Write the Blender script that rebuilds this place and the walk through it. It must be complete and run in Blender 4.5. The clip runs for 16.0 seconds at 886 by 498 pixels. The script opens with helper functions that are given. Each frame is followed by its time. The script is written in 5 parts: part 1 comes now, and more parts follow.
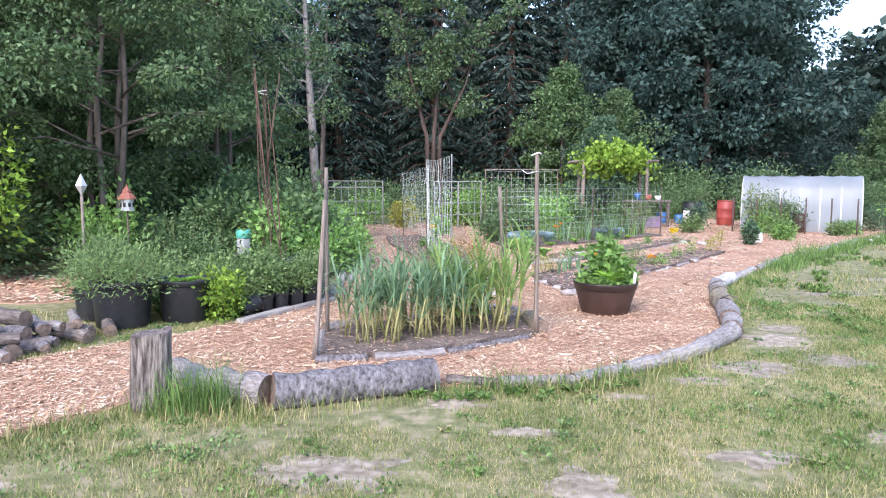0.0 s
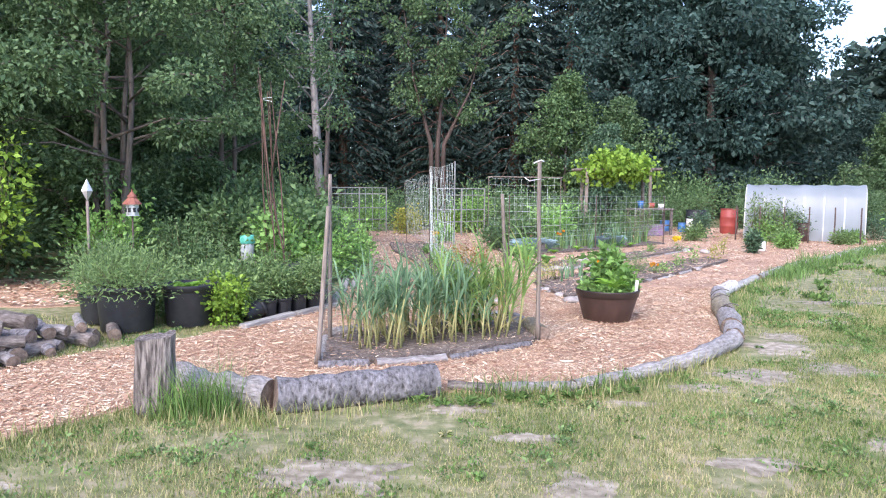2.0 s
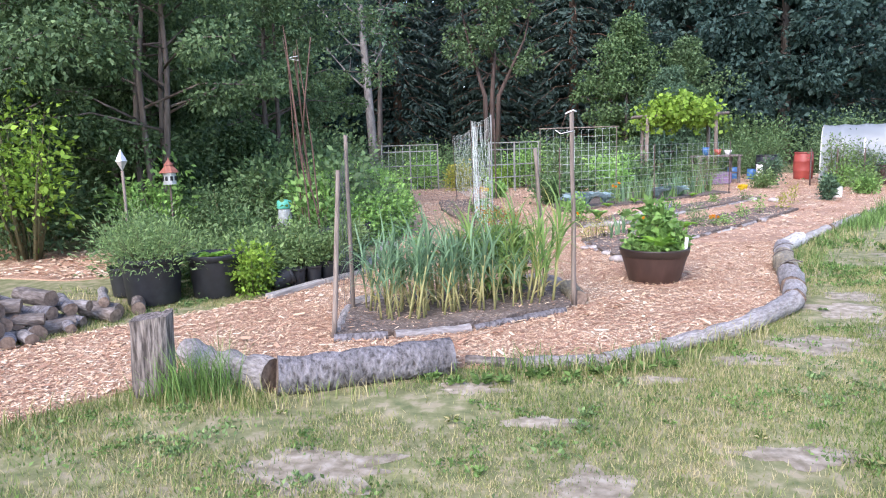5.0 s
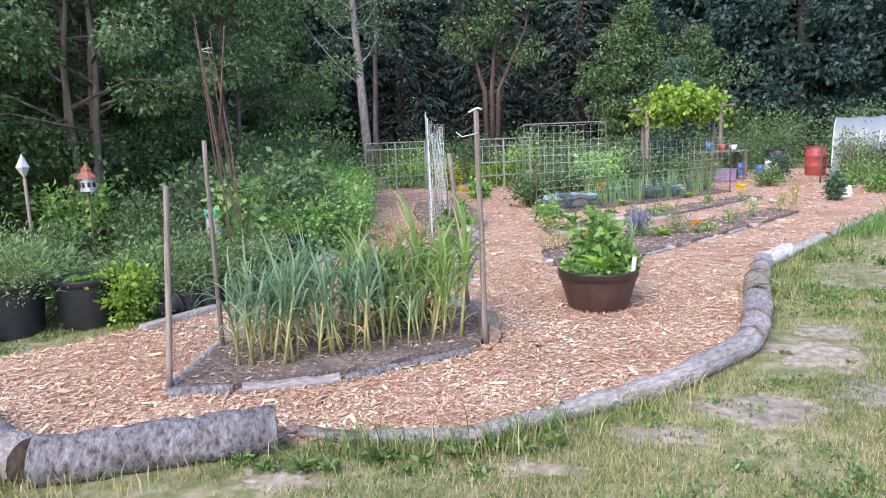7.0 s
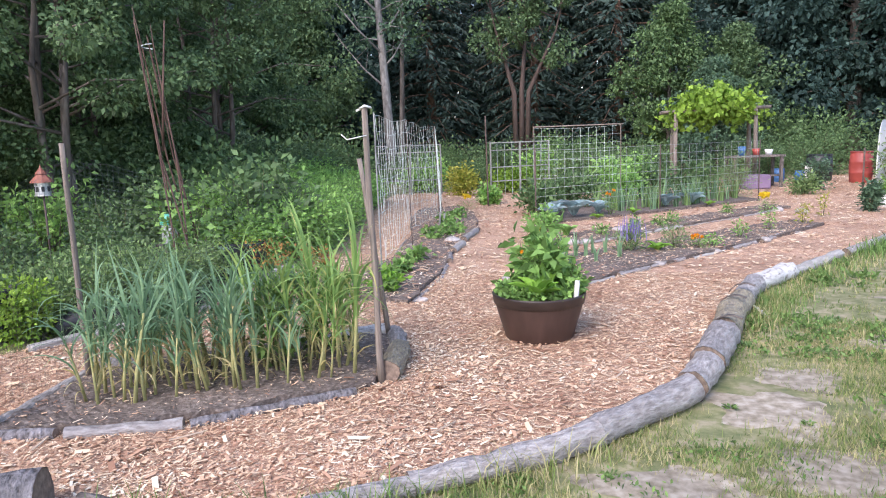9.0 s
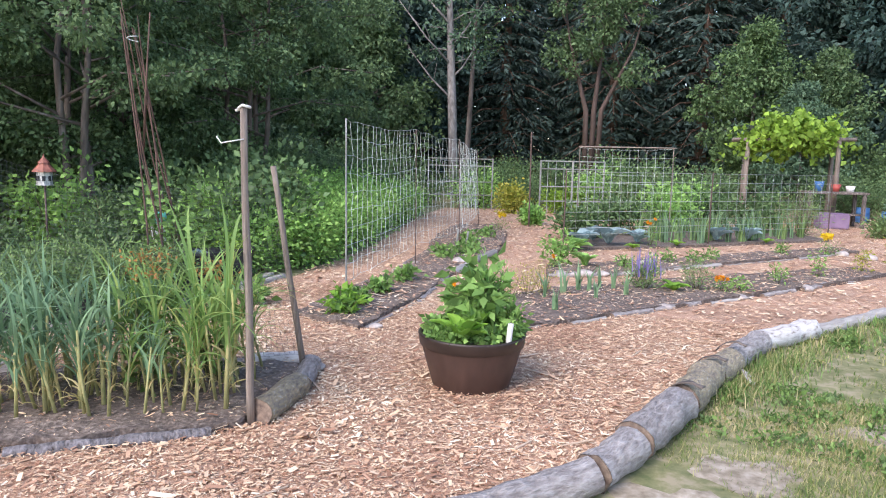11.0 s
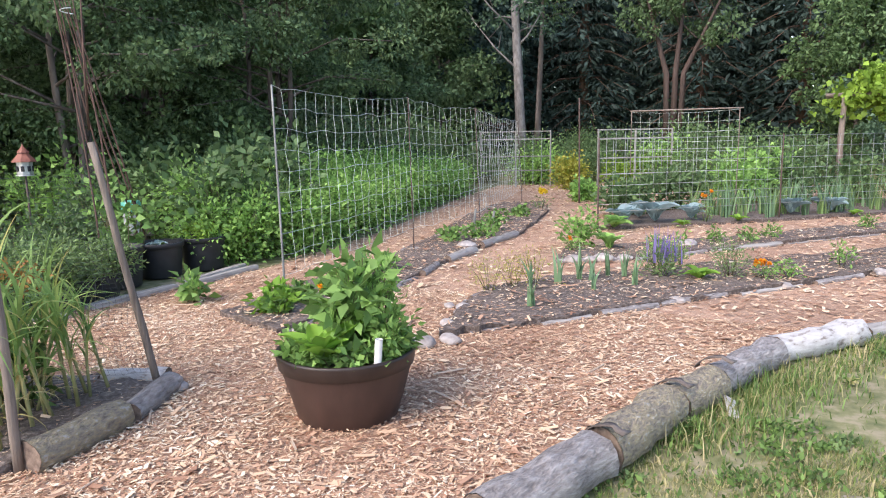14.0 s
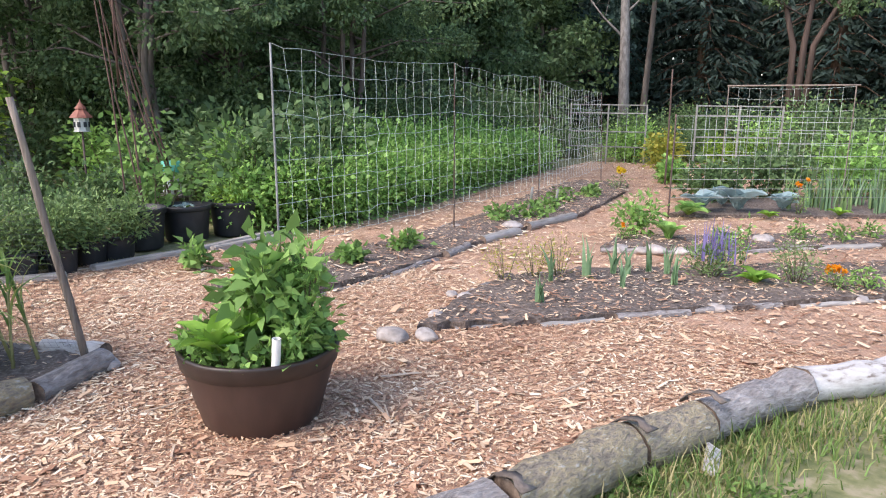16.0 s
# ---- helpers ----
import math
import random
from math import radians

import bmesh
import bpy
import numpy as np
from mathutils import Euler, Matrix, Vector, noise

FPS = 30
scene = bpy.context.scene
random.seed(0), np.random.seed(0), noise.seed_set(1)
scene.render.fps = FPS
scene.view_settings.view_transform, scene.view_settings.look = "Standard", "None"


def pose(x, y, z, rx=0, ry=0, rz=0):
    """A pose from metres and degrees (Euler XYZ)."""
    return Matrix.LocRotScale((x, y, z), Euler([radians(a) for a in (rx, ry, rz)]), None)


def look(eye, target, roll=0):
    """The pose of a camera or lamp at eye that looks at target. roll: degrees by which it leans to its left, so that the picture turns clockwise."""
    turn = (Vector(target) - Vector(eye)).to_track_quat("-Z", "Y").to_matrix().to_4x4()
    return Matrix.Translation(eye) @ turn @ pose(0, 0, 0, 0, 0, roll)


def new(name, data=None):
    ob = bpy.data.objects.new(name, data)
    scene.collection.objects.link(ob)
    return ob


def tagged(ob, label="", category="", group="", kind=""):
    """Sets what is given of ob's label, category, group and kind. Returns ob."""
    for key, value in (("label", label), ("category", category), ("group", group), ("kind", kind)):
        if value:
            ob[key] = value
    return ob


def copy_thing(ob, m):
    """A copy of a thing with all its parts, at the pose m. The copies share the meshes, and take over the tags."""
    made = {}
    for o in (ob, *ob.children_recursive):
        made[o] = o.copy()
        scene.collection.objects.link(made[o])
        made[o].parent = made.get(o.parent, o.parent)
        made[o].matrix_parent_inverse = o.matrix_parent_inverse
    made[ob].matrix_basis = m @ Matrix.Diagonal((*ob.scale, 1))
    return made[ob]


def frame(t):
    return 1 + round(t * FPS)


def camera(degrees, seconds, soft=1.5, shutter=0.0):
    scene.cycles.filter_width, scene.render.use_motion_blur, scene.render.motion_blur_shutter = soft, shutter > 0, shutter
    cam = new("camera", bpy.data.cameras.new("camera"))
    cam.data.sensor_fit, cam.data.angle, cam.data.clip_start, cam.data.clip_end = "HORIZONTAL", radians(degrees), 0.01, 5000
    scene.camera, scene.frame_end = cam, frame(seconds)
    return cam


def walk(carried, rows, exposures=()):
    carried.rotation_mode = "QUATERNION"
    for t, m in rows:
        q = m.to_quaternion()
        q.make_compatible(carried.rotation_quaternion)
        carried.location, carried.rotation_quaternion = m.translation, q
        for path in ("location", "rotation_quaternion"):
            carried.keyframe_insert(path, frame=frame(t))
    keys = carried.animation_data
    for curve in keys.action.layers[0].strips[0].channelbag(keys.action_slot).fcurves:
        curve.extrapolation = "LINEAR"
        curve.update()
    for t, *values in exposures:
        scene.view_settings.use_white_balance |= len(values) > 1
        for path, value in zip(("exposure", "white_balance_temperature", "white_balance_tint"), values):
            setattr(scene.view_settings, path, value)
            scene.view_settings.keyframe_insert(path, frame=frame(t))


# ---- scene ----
cam = camera(65.0, 16.0, soft=1.1)
PATH = [
    (0, (0.186, -0.363, 1.357), (0.119, 1.626, 1.161), 0.3),
    (0.5, (0.197, -0.403, 1.36), (0.114, 1.585, 1.157), -0.0),
    (1, (0.202, -0.397, 1.363), (0.125, 1.592, 1.171), 0.5),
    (1.5, (0.204, -0.411, 1.364), (0.125, 1.579, 1.179), 0.2),
    (2, (0.195, -0.397, 1.356), (0.118, 1.594, 1.18), 0.6),
    (2.5, (0.2, -0.41, 1.353), (0.113, 1.58, 1.17), 0.7),
    (3, (0.205, -0.413, 1.349), (0.106, 1.577, 1.171), 0.1),
    (3.5, (0.211, -0.398, 1.348), (0.092, 1.591, 1.175), 0.4),
    (4, (0.265, -0.388, 1.344), (0.107, 1.598, 1.165), 0.3),
    (4.2, (0.306, -0.348, 1.366), (0.13, 1.634, 1.156), -0.3),
    (6.5, (1.039, 0.915, 1.391), (0.669, 2.852, 1.053), -1.6),
    (7, (1.304, 1.136, 1.421), (0.977, 3.084, 1.104), -2.2),
    (7.5, (1.587, 1.364, 1.396), (1.079, 3.277, 1.113), -1.8),
    (8, (1.76, 1.58, 1.393), (1.233, 3.487, 1.07), -1.9),
    (8.5, (1.935, 1.8, 1.39), (1.482, 3.722, 1.071), -2.0),
    (10.8, (2.787, 2.779, 1.384), (2.107, 4.643, 1.129), 0.7),
    (11, (2.883, 2.873, 1.383), (2.187, 4.73, 1.118), 1.4),
    (11.5, (3.008, 3.009, 1.374), (2.291, 4.852, 1.075), -0.0),
    (12, (3.096, 3.326, 1.341), (2.397, 5.175, 1.035), 1.1),
    (12.5, (3.165, 3.535, 1.339), (2.413, 5.359, 1.015), 0.3),
    (13, (3.357, 3.764, 1.33), (2.495, 5.543, 1.023), 2.4),
    (13.5, (3.481, 3.986, 1.304), (2.563, 5.736, 0.997), 1.1),
    (14, (3.54, 4.264, 1.306), (2.584, 5.99, 0.98), -1.1),
    (14.5, (3.658, 4.481, 1.299), (2.672, 6.183, 0.934), -0.2),
    (15, (3.785, 4.687, 1.31), (2.725, 6.336, 0.915), 1.4),
    (15.5, (3.856, 4.901, 1.295), (2.701, 6.483, 0.891), 1.9),
    (16, (3.881, 5.111, 1.296), (2.671, 6.65, 0.888), 0.8),
]
walk(cam, [(t, look(eye, target, roll)) for t, eye, target, roll in PATH], [(0, 1.52, 6100, 20), (4.2, 1.5, 6100, 20), (7, 1.33, 6200, 20), (11, 1.29, 6400, 18), (16, 1.27, 6750, 17)])

# ---- light ----
world = bpy.data.worlds.new("sky")
scene.world = world
world.use_nodes = True
wn = world.node_tree
sky = wn.nodes.new("ShaderNodeTexSky")
sky.sky_type = "NISHITA"
sky.sun_disc = False
sky.sun_elevation, sky.sun_rotation = radians(44), radians(200)
sky.air_density, sky.dust_density = 1.0, 1.2
wn.nodes["Background"].inputs["Strength"].default_value = 0.16
wn.links.new(sky.outputs["Color"], wn.nodes["Background"].inputs["Color"])
sun = new("sun", bpy.data.lights.new("sun", "SUN"))
sun.data.energy, sun.data.angle, sun.data.color = 1.35, radians(34), (1.0, 0.93, 0.84)
sun.matrix_world = look((-6, -16, 16), (0, 0, 0))

rng = np.random.default_rng(7)


# ---- materials ----
def ramp(nt, stops):
    r = nt.nodes.new("ShaderNodeValToRGB")
    e = r.color_ramp.elements
    while len(e) < len(stops):
        e.new(0.5)
    for el, (p, c) in zip(e, stops):
        el.position, el.color = p, (*c, 1)
    return r


def coords(nt, scale):
    tc = nt.nodes.new("ShaderNodeTexCoord")
    mp = nt.nodes.new("ShaderNodeMapping")
    mp.inputs["Scale"].default_value = scale
    nt.links.new(tc.outputs["Object"], mp.inputs["Vector"])
    return mp.outputs["Vector"]


def noise_node(nt, vec, scale, detail=6, rough=0.6):
    n = nt.nodes.new("ShaderNodeTexNoise")
    n.inputs["Scale"].default_value, n.inputs["Detail"].default_value, n.inputs["Roughness"].default_value = scale, detail, rough
    nt.links.new(vec, n.inputs["Vector"])
    return n.outputs["Fac"]


def surface(name, stops, scale=8, stretch=(1, 1, 1), rough=0.85, bump=0.4, depth=0.01, second=None, metal=0.0, stain=(0.75, 1.15)):
    """Noise-coloured surface with a coarser stain layer and fine relief."""
    m = bpy.data.materials.new(name)
    m.use_nodes = True
    nt = m.node_tree
    b = nt.nodes["Principled BSDF"]
    b.inputs["Roughness"].default_value, b.inputs["Metallic"].default_value = rough, metal
    v = coords(nt, stretch)
    n = noise_node(nt, v, scale)
    r = ramp(nt, stops)
    nt.links.new(n, r.inputs["Fac"])
    n2 = noise_node(nt, v, second or scale * 0.13, 3)
    mr = nt.nodes.new("ShaderNodeMapRange")
    mr.inputs["From Min"].default_value, mr.inputs["From Max"].default_value = 0.3, 0.7
    mr.inputs["To Min"].default_value, mr.inputs["To Max"].default_value = stain
    nt.links.new(n2, mr.inputs["Value"])
    oi = nt.nodes.new("ShaderNodeObjectInfo")
    mo = nt.nodes.new("ShaderNodeMapRange")
    mo.inputs["To Min"].default_value, mo.inputs["To Max"].default_value = 0.85, 1.12
    nt.links.new(oi.outputs["Random"], mo.inputs["Value"])
    mul = nt.nodes.new("ShaderNodeMath")
    mul.operation = "MULTIPLY"
    nt.links.new(mr.outputs["Result"], mul.inputs[0])
    nt.links.new(mo.outputs["Result"], mul.inputs[1])
    vm = nt.nodes.new("ShaderNodeVectorMath")
    vm.operation = "SCALE"
    nt.links.new(r.outputs["Color"], vm.inputs[0])
    nt.links.new(mul.outputs["Value"], vm.inputs["Scale"])
    nt.links.new(vm.outputs["Vector"], b.inputs["Base Color"])
    bp = nt.nodes.new("ShaderNodeBump")
    bp.inputs["Strength"].default_value, bp.inputs["Distance"].default_value = bump, depth
    nt.links.new(n, bp.inputs["Height"])
    nt.links.new(bp.outputs["Normal"], b.inputs["Normal"])
    return m


def islands(name, stops, rough=0.6, through_light=0.3, patch=0.6, gloss=0.3, swing=0.22):
    """Many small pieces: each takes its own tone, with broad drifts of tone over metres."""
    m = bpy.data.materials.new(name)
    m.use_nodes = True
    nt = m.node_tree
    b = nt.nodes["Principled BSDF"]
    b.inputs["Roughness"].default_value = rough
    b.inputs["Specular IOR Level"].default_value = gloss
    g = nt.nodes.new("ShaderNodeNewGeometry")
    v = coords(nt, (1, 1, 1))
    n = noise_node(nt, v, patch, 3)
    mr = nt.nodes.new("ShaderNodeMapRange")
    mr.inputs["From Min"].default_value, mr.inputs["From Max"].default_value = 0.3, 0.7
    mr.inputs["To Min"].default_value, mr.inputs["To Max"].default_value = -swing, swing
    nt.links.new(n, mr.inputs["Value"])
    ad = nt.nodes.new("ShaderNodeMath")
    nt.links.new(g.outputs["Random Per Island"], ad.inputs[0])
    nt.links.new(mr.outputs["Result"], ad.inputs[1])
    r = ramp(nt, stops)
    nt.links.new(ad.outputs["Value"], r.inputs["Fac"])
    nt.links.new(r.outputs["Color"], b.inputs["Base Color"])
    if through_light:
        tr = nt.nodes.new("ShaderNodeBsdfTranslucent")
        nt.links.new(r.outputs["Color"], tr.inputs["Color"])
        mx = nt.nodes.new("ShaderNodeMixShader")
        mx.inputs["Fac"].default_value = through_light
        nt.links.new(b.outputs["BSDF"], mx.inputs[1])
        nt.links.new(tr.outputs["BSDF"], mx.inputs[2])
        nt.links.new(mx.outputs["Shader"], nt.nodes["Material Output"].inputs["Surface"])
    return m


def green(name, c, spread=0.45, **kw):
    lo = tuple(v * (1 - spread) for v in c)
    hi = (c[0] * (1 + spread * 1.2), c[1] * (1 + spread), c[2] * (1 + spread))
    return islands(name, [(0.0, lo), (0.55, c), (1.0, hi)], **kw)


SPLINT = surface("pale split wood", [(0.3, (0.50, 0.36, 0.25)), (0.7, (0.74, 0.60, 0.45))], 30, (0.3, 2, 2), bump=0.4)
LAWN = surface("lawn soil and thatch", [(0.34, (0.12, 0.14, 0.05)), (0.5, (0.22, 0.215, 0.095)), (0.62, (0.34, 0.29, 0.18))], 9, second=0.7)
DIRT = surface("dry bare dirt", [(0.36, (0.23, 0.19, 0.125)), (0.5, (0.33, 0.275, 0.20)), (0.64, (0.43, 0.37, 0.29))], 16, second=4, depth=0.006)
SOIL = surface("dark garden soil", [(0.3, (0.07, 0.052, 0.042)), (0.52, (0.155, 0.12, 0.098)), (0.7, (0.31, 0.26, 0.22))], 38, second=3, depth=0.02, bump=0.8)
MULCH = surface("wood chip bed", [(0.3, (0.34, 0.19, 0.125)), (0.5, (0.52, 0.325, 0.215)), (0.68, (0.70, 0.51, 0.355))], 75, second=1.2, depth=0.015, bump=0.8)
CHIP = islands("wood chips", [(0.0, (0.30, 0.16, 0.10)), (0.3, (0.52, 0.315, 0.205)), (0.6, (0.68, 0.465, 0.30)), (0.85, (0.80, 0.62, 0.42)), (1.0, (0.86, 0.75, 0.57))], 0.85, 0.0, 0.9, 0.15)
BARK = surface("grey log bark", [(0.32, (0.20, 0.175, 0.16)), (0.5, (0.34, 0.31, 0.29)), (0.68, (0.47, 0.44, 0.42))], 36, (0.45, 1.3, 1.3), bump=1.0, depth=0.03, second=5)
BARK_MOSS = surface("mossy log bark", [(0.3, (0.15, 0.125, 0.10)), (0.46, (0.29, 0.25, 0.19)), (0.56, (0.36, 0.30, 0.18)), (0.70, (0.48, 0.46, 0.43))], 44, (0.6, 1.1, 1.1), bump=1.0, depth=0.03, second=4)
BARK_PALE = surface("smooth pale grey bark", [(0.34, (0.07, 0.06, 0.055)), (0.45, (0.19, 0.175, 0.175)), (0.58, (0.28, 0.26, 0.265)), (0.72, (0.42, 0.39, 0.39))], 30, (1.3, 0.8, 0.8), bump=1.0, depth=0.03, second=4, stain=(0.65, 1.2))
BIRCH = surface("peeling white bark", [(0.34, (0.24, 0.20, 0.17)), (0.44, (0.52, 0.49, 0.46)), (0.7, (0.72, 0.70, 0.67))], 22, (0.6, 1.5, 1.5), bump=0.5, depth=0.01, second=4)
LOGDARK = surface("dark old log bark", [(0.32, (0.08, 0.065, 0.055)), (0.5, (0.18, 0.15, 0.13)), (0.68, (0.34, 0.30, 0.27))], 26, (0.4, 1.4, 1.4), bump=1.0, depth=0.03, second=5)
CUT = surface("cut log end", [(0.35, (0.12, 0.085, 0.065)), (0.65, (0.27, 0.20, 0.15))], 30, (1, 1, 1), bump=0.5)
WEATHERED = surface("weathered grey wood", [(0.38, (0.05, 0.04, 0.035)), (0.5, (0.15, 0.125, 0.11)), (0.64, (0.29, 0.25, 0.22))], 26, (2.4, 2.4, 0.3), bump=0.9, depth=0.012, second=3)
STAKE = surface("grey brown stake wood", [(0.3, (0.15, 0.12, 0.10)), (0.7, (0.34, 0.28, 0.23))], 40, (2, 2, 0.12), bump=0.6, second=4)
BOARD = surface("bleached grey board", [(0.3, (0.22, 0.20, 0.18)), (0.7, (0.50, 0.47, 0.43))], 18, (0.2, 2, 2), bump=0.6, second=3)
CANE = surface("reddish cane", [(0.3, (0.08, 0.045, 0.035)), (0.7, (0.19, 0.11, 0.085))], 20, (2, 2, 0.3), bump=0.4)
TREE_BARK = surface("tree bark", [(0.3, (0.07, 0.055, 0.045)), (0.55, (0.16, 0.13, 0.11)), (0.75, (0.28, 0.25, 0.22))], 5, (1.5, 1.5, 0.3), bump=0.9, depth=0.04, second=0.8)
CEDAR_BARK = surface("reddish cedar bark", [(0.3, (0.11, 0.065, 0.045)), (0.7, (0.27, 0.17, 0.12))], 5, (2, 2, 0.15), bump=0.9, depth=0.04, second=0.8)
TUB = surface("brown moulded plastic", [(0.3, (0.045, 0.024, 0.019)), (0.7, (0.068, 0.038, 0.03))], 14, (1, 1, 0.2), rough=0.5, bump=0.15, depth=0.003)
RIM = surface("darker plastic rim", [(0.3, (0.03, 0.02, 0.017)), (0.7, (0.045, 0.03, 0.025))], 14, rough=0.42, bump=0.1, depth=0.002)
BLACK = surface("black nursery plastic", [(0.3, (0.016, 0.017, 0.02)), (0.7, (0.03, 0.032, 0.036))], 12, rough=0.5, bump=0.15, depth=0.003)
PVC = surface("white pipe plastic", [(0.3, (0.70, 0.69, 0.66)), (0.7, (0.82, 0.81, 0.78))], 20, rough=0.4, bump=0.05)
STONE = surface("pale field stone", [(0.3, (0.32, 0.28, 0.25)), (0.7, (0.55, 0.50, 0.46))], 18, bump=0.5, second=4)
WIRE = surface("galvanised wire", [(0.3, (0.36, 0.39, 0.39)), (0.7, (0.54, 0.57, 0.56))], 20, rough=0.5, metal=0.2, bump=0.1)
RUST = surface("rusty steel stake", [(0.3, (0.06, 0.04, 0.035)), (0.7, (0.15, 0.10, 0.08))], 30, rough=0.7, bump=0.3)
STRING = surface("pale nylon string", [(0.3, (0.62, 0.70, 0.66)), (0.7, (0.78, 0.84, 0.80))], 20, rough=0.6, bump=0.1)
NETTING = surface("grey bird netting", [(0.3, (0.06, 0.07, 0.075)), (0.7, (0.12, 0.13, 0.14))], 20, rough=0.7, bump=0.1)
WHITEWOOD = surface("faded white paint", [(0.3, (0.24, 0.24, 0.22)), (0.7, (0.40, 0.40, 0.36))], 12, (2, 2, 0.3), bump=0.4)
RED = surface("faded red plastic", [(0.3, (0.30, 0.05, 0.04)), (0.7, (0.38, 0.08, 0.06))], 6, rough=0.5, bump=0.1)
BLUE = surface("blue plastic", [(0.3, (0.04, 0.14, 0.34)), (0.7, (0.07, 0.20, 0.42))], 6, rough=0.5, bump=0.1)
PURPLE = surface("dull purple plastic", [(0.3, (0.20, 0.13, 0.22)), (0.7, (0.27, 0.19, 0.29))], 6, rough=0.6, bump=0.1)
ROOF_RED = surface("terracotta red roof", [(0.3, (0.26, 0.085, 0.06)), (0.7, (0.38, 0.15, 0.10))], 30, rough=0.6)
GREENLID = surface("mint green plastic", [(0.3, (0.10, 0.50, 0.36)), (0.7, (0.16, 0.60, 0.44))], 10, rough=0.4, bump=0.05)
TIN = surface("pale grey metal", [(0.3, (0.45, 0.46, 0.46)), (0.7, (0.62, 0.62, 0.62))], 14, rough=0.35, metal=0.5, bump=0.1)
FILM = surface("milky polythene film", [(0.3, (0.36, 0.40, 0.43)), (0.7, (0.50, 0.54, 0.56))], 1.2, (1, 1, 1), rough=0.35, bump=0.2, depth=0.03)
fb = FILM.node_tree.nodes["Principled BSDF"]
ftr = FILM.node_tree.nodes.new("ShaderNodeBsdfTranslucent")
ftr.inputs["Color"].default_value = (0.60, 0.64, 0.66, 1)
fmx = FILM.node_tree.nodes.new("ShaderNodeMixShader")
fmx.inputs["Fac"].default_value = 0.4
FILM.node_tree.links.new(fb.outputs["BSDF"], fmx.inputs[1])
FILM.node_tree.links.new(ftr.outputs["BSDF"], fmx.inputs[2])
FILM.node_tree.links.new(fmx.outputs["Shader"], FILM.node_tree.nodes["Material Output"].inputs["Surface"])
JAR = bpy.data.materials.new("cloudy clear plastic")
JAR.use_nodes = True
jb = JAR.node_tree.nodes["Principled BSDF"]
jb.inputs["Base Color"].default_value = (0.75, 0.78, 0.76, 1)
jb.inputs["Roughness"].default_value, jb.inputs["Transmission Weight"].default_value = 0.25, 0.6

L_DARK = green("conifer needles", (0.050, 0.086, 0.068), patch=0.3, through_light=0.15)
L_MAPLE = green("dark broad leaves", (0.060, 0.112, 0.092), patch=0.35)
L_MID = green("woodland leaves", (0.135, 0.225, 0.090), patch=0.5)
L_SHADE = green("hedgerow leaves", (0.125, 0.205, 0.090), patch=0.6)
L_LIGHT = green("light woodland leaves", (0.115, 0.20, 0.115), patch=0.4)
L_LIME = green("lime vine leaves", (0.24, 0.39, 0.055), patch=1.0)
L_RASP = green("raspberry leaves", (0.30, 0.52, 0.14), patch=1.2, through_light=0.45)
L_GARLIC = green("blue green garlic leaves", (0.18, 0.30, 0.16), spread=0.5, patch=1.5)
L_GARLIC2 = islands("yellowing garlic leaves", [(0.0, (0.13, 0.26, 0.08)), (0.5, (0.23, 0.38, 0.11)), (0.88, (0.33, 0.44, 0.13)), (1.0, (0.56, 0.48, 0.17))], patch=1.5)
L_HERB = green("grey green herb leaves", (0.20, 0.31, 0.115), patch=2.0)
L_TUB = green("soft green leaves", (0.21, 0.37, 0.10), patch=3.0)
L_LETTUCE = green("lettuce leaves", (0.22, 0.42, 0.06), spread=0.35, patch=4.0, through_light=0.4)
L_CABBAGE = green("blue cabbage leaves", (0.34, 0.47, 0.47), spread=0.3, patch=4.0, through_light=0.35)
L_YELLOW = islands("yellow flower heads", [(0.0, (0.75, 0.52, 0.02)), (1.0, (0.85, 0.68, 0.06))], patch=4)
L_ORANGE = islands("orange flower heads", [(0.0, (0.80, 0.26, 0.01)), (1.0, (0.90, 0.42, 0.02))], patch=4)
L_VIOLET = islands("violet flower spikes", [(0.0, (0.18, 0.14, 0.36)), (1.0, (0.34, 0.28, 0.52))], patch=4)
L_DILL = islands("yellow green feathery leaves", [(0.0, (0.28, 0.34, 0.05)), (1.0, (0.55, 0.50, 0.10))], patch=3)
GRASS = islands("lawn grass", [(0.0, (0.12, 0.19, 0.05)), (0.35, (0.21, 0.28, 0.085)), (0.58, (0.35, 0.35, 0.14)), (1.0, (0.55, 0.47, 0.26))], patch=1.1, through_light=0.25, gloss=0.15, swing=0.36)
TALL = green("long green grass", (0.16, 0.27, 0.075), patch=1.0)


# ---- building blocks ----
def quads(name, v, n=4):
    """A mesh of separate four-cornered faces from an array of corners."""
    v = np.ascontiguousarray(v, dtype=np.float32).reshape(-1, 3)
    f = np.arange(len(v), dtype=np.int32)
    return faces_mesh(name, v, f.reshape(-1, n))


def faces_mesh(name, v, f):
    me = bpy.data.meshes.new(name)
    f = np.ascontiguousarray(f, dtype=np.int32)
    k = f.shape[1]
    me.vertices.add(len(v))
    me.vertices.foreach_set("co", np.ascontiguousarray(v, dtype=np.float32).ravel())
    me.loops.add(f.size)
    me.loops.foreach_set("vertex_index", f.ravel())
    me.polygons.add(len(f))
    me.polygons.foreach_set("loop_start", np.arange(0, f.size, k, dtype=np.int32))
    me.polygons.foreach_set("loop_total", np.full(len(f), k, dtype=np.int32))
    me.update(calc_edges=True)
    return me


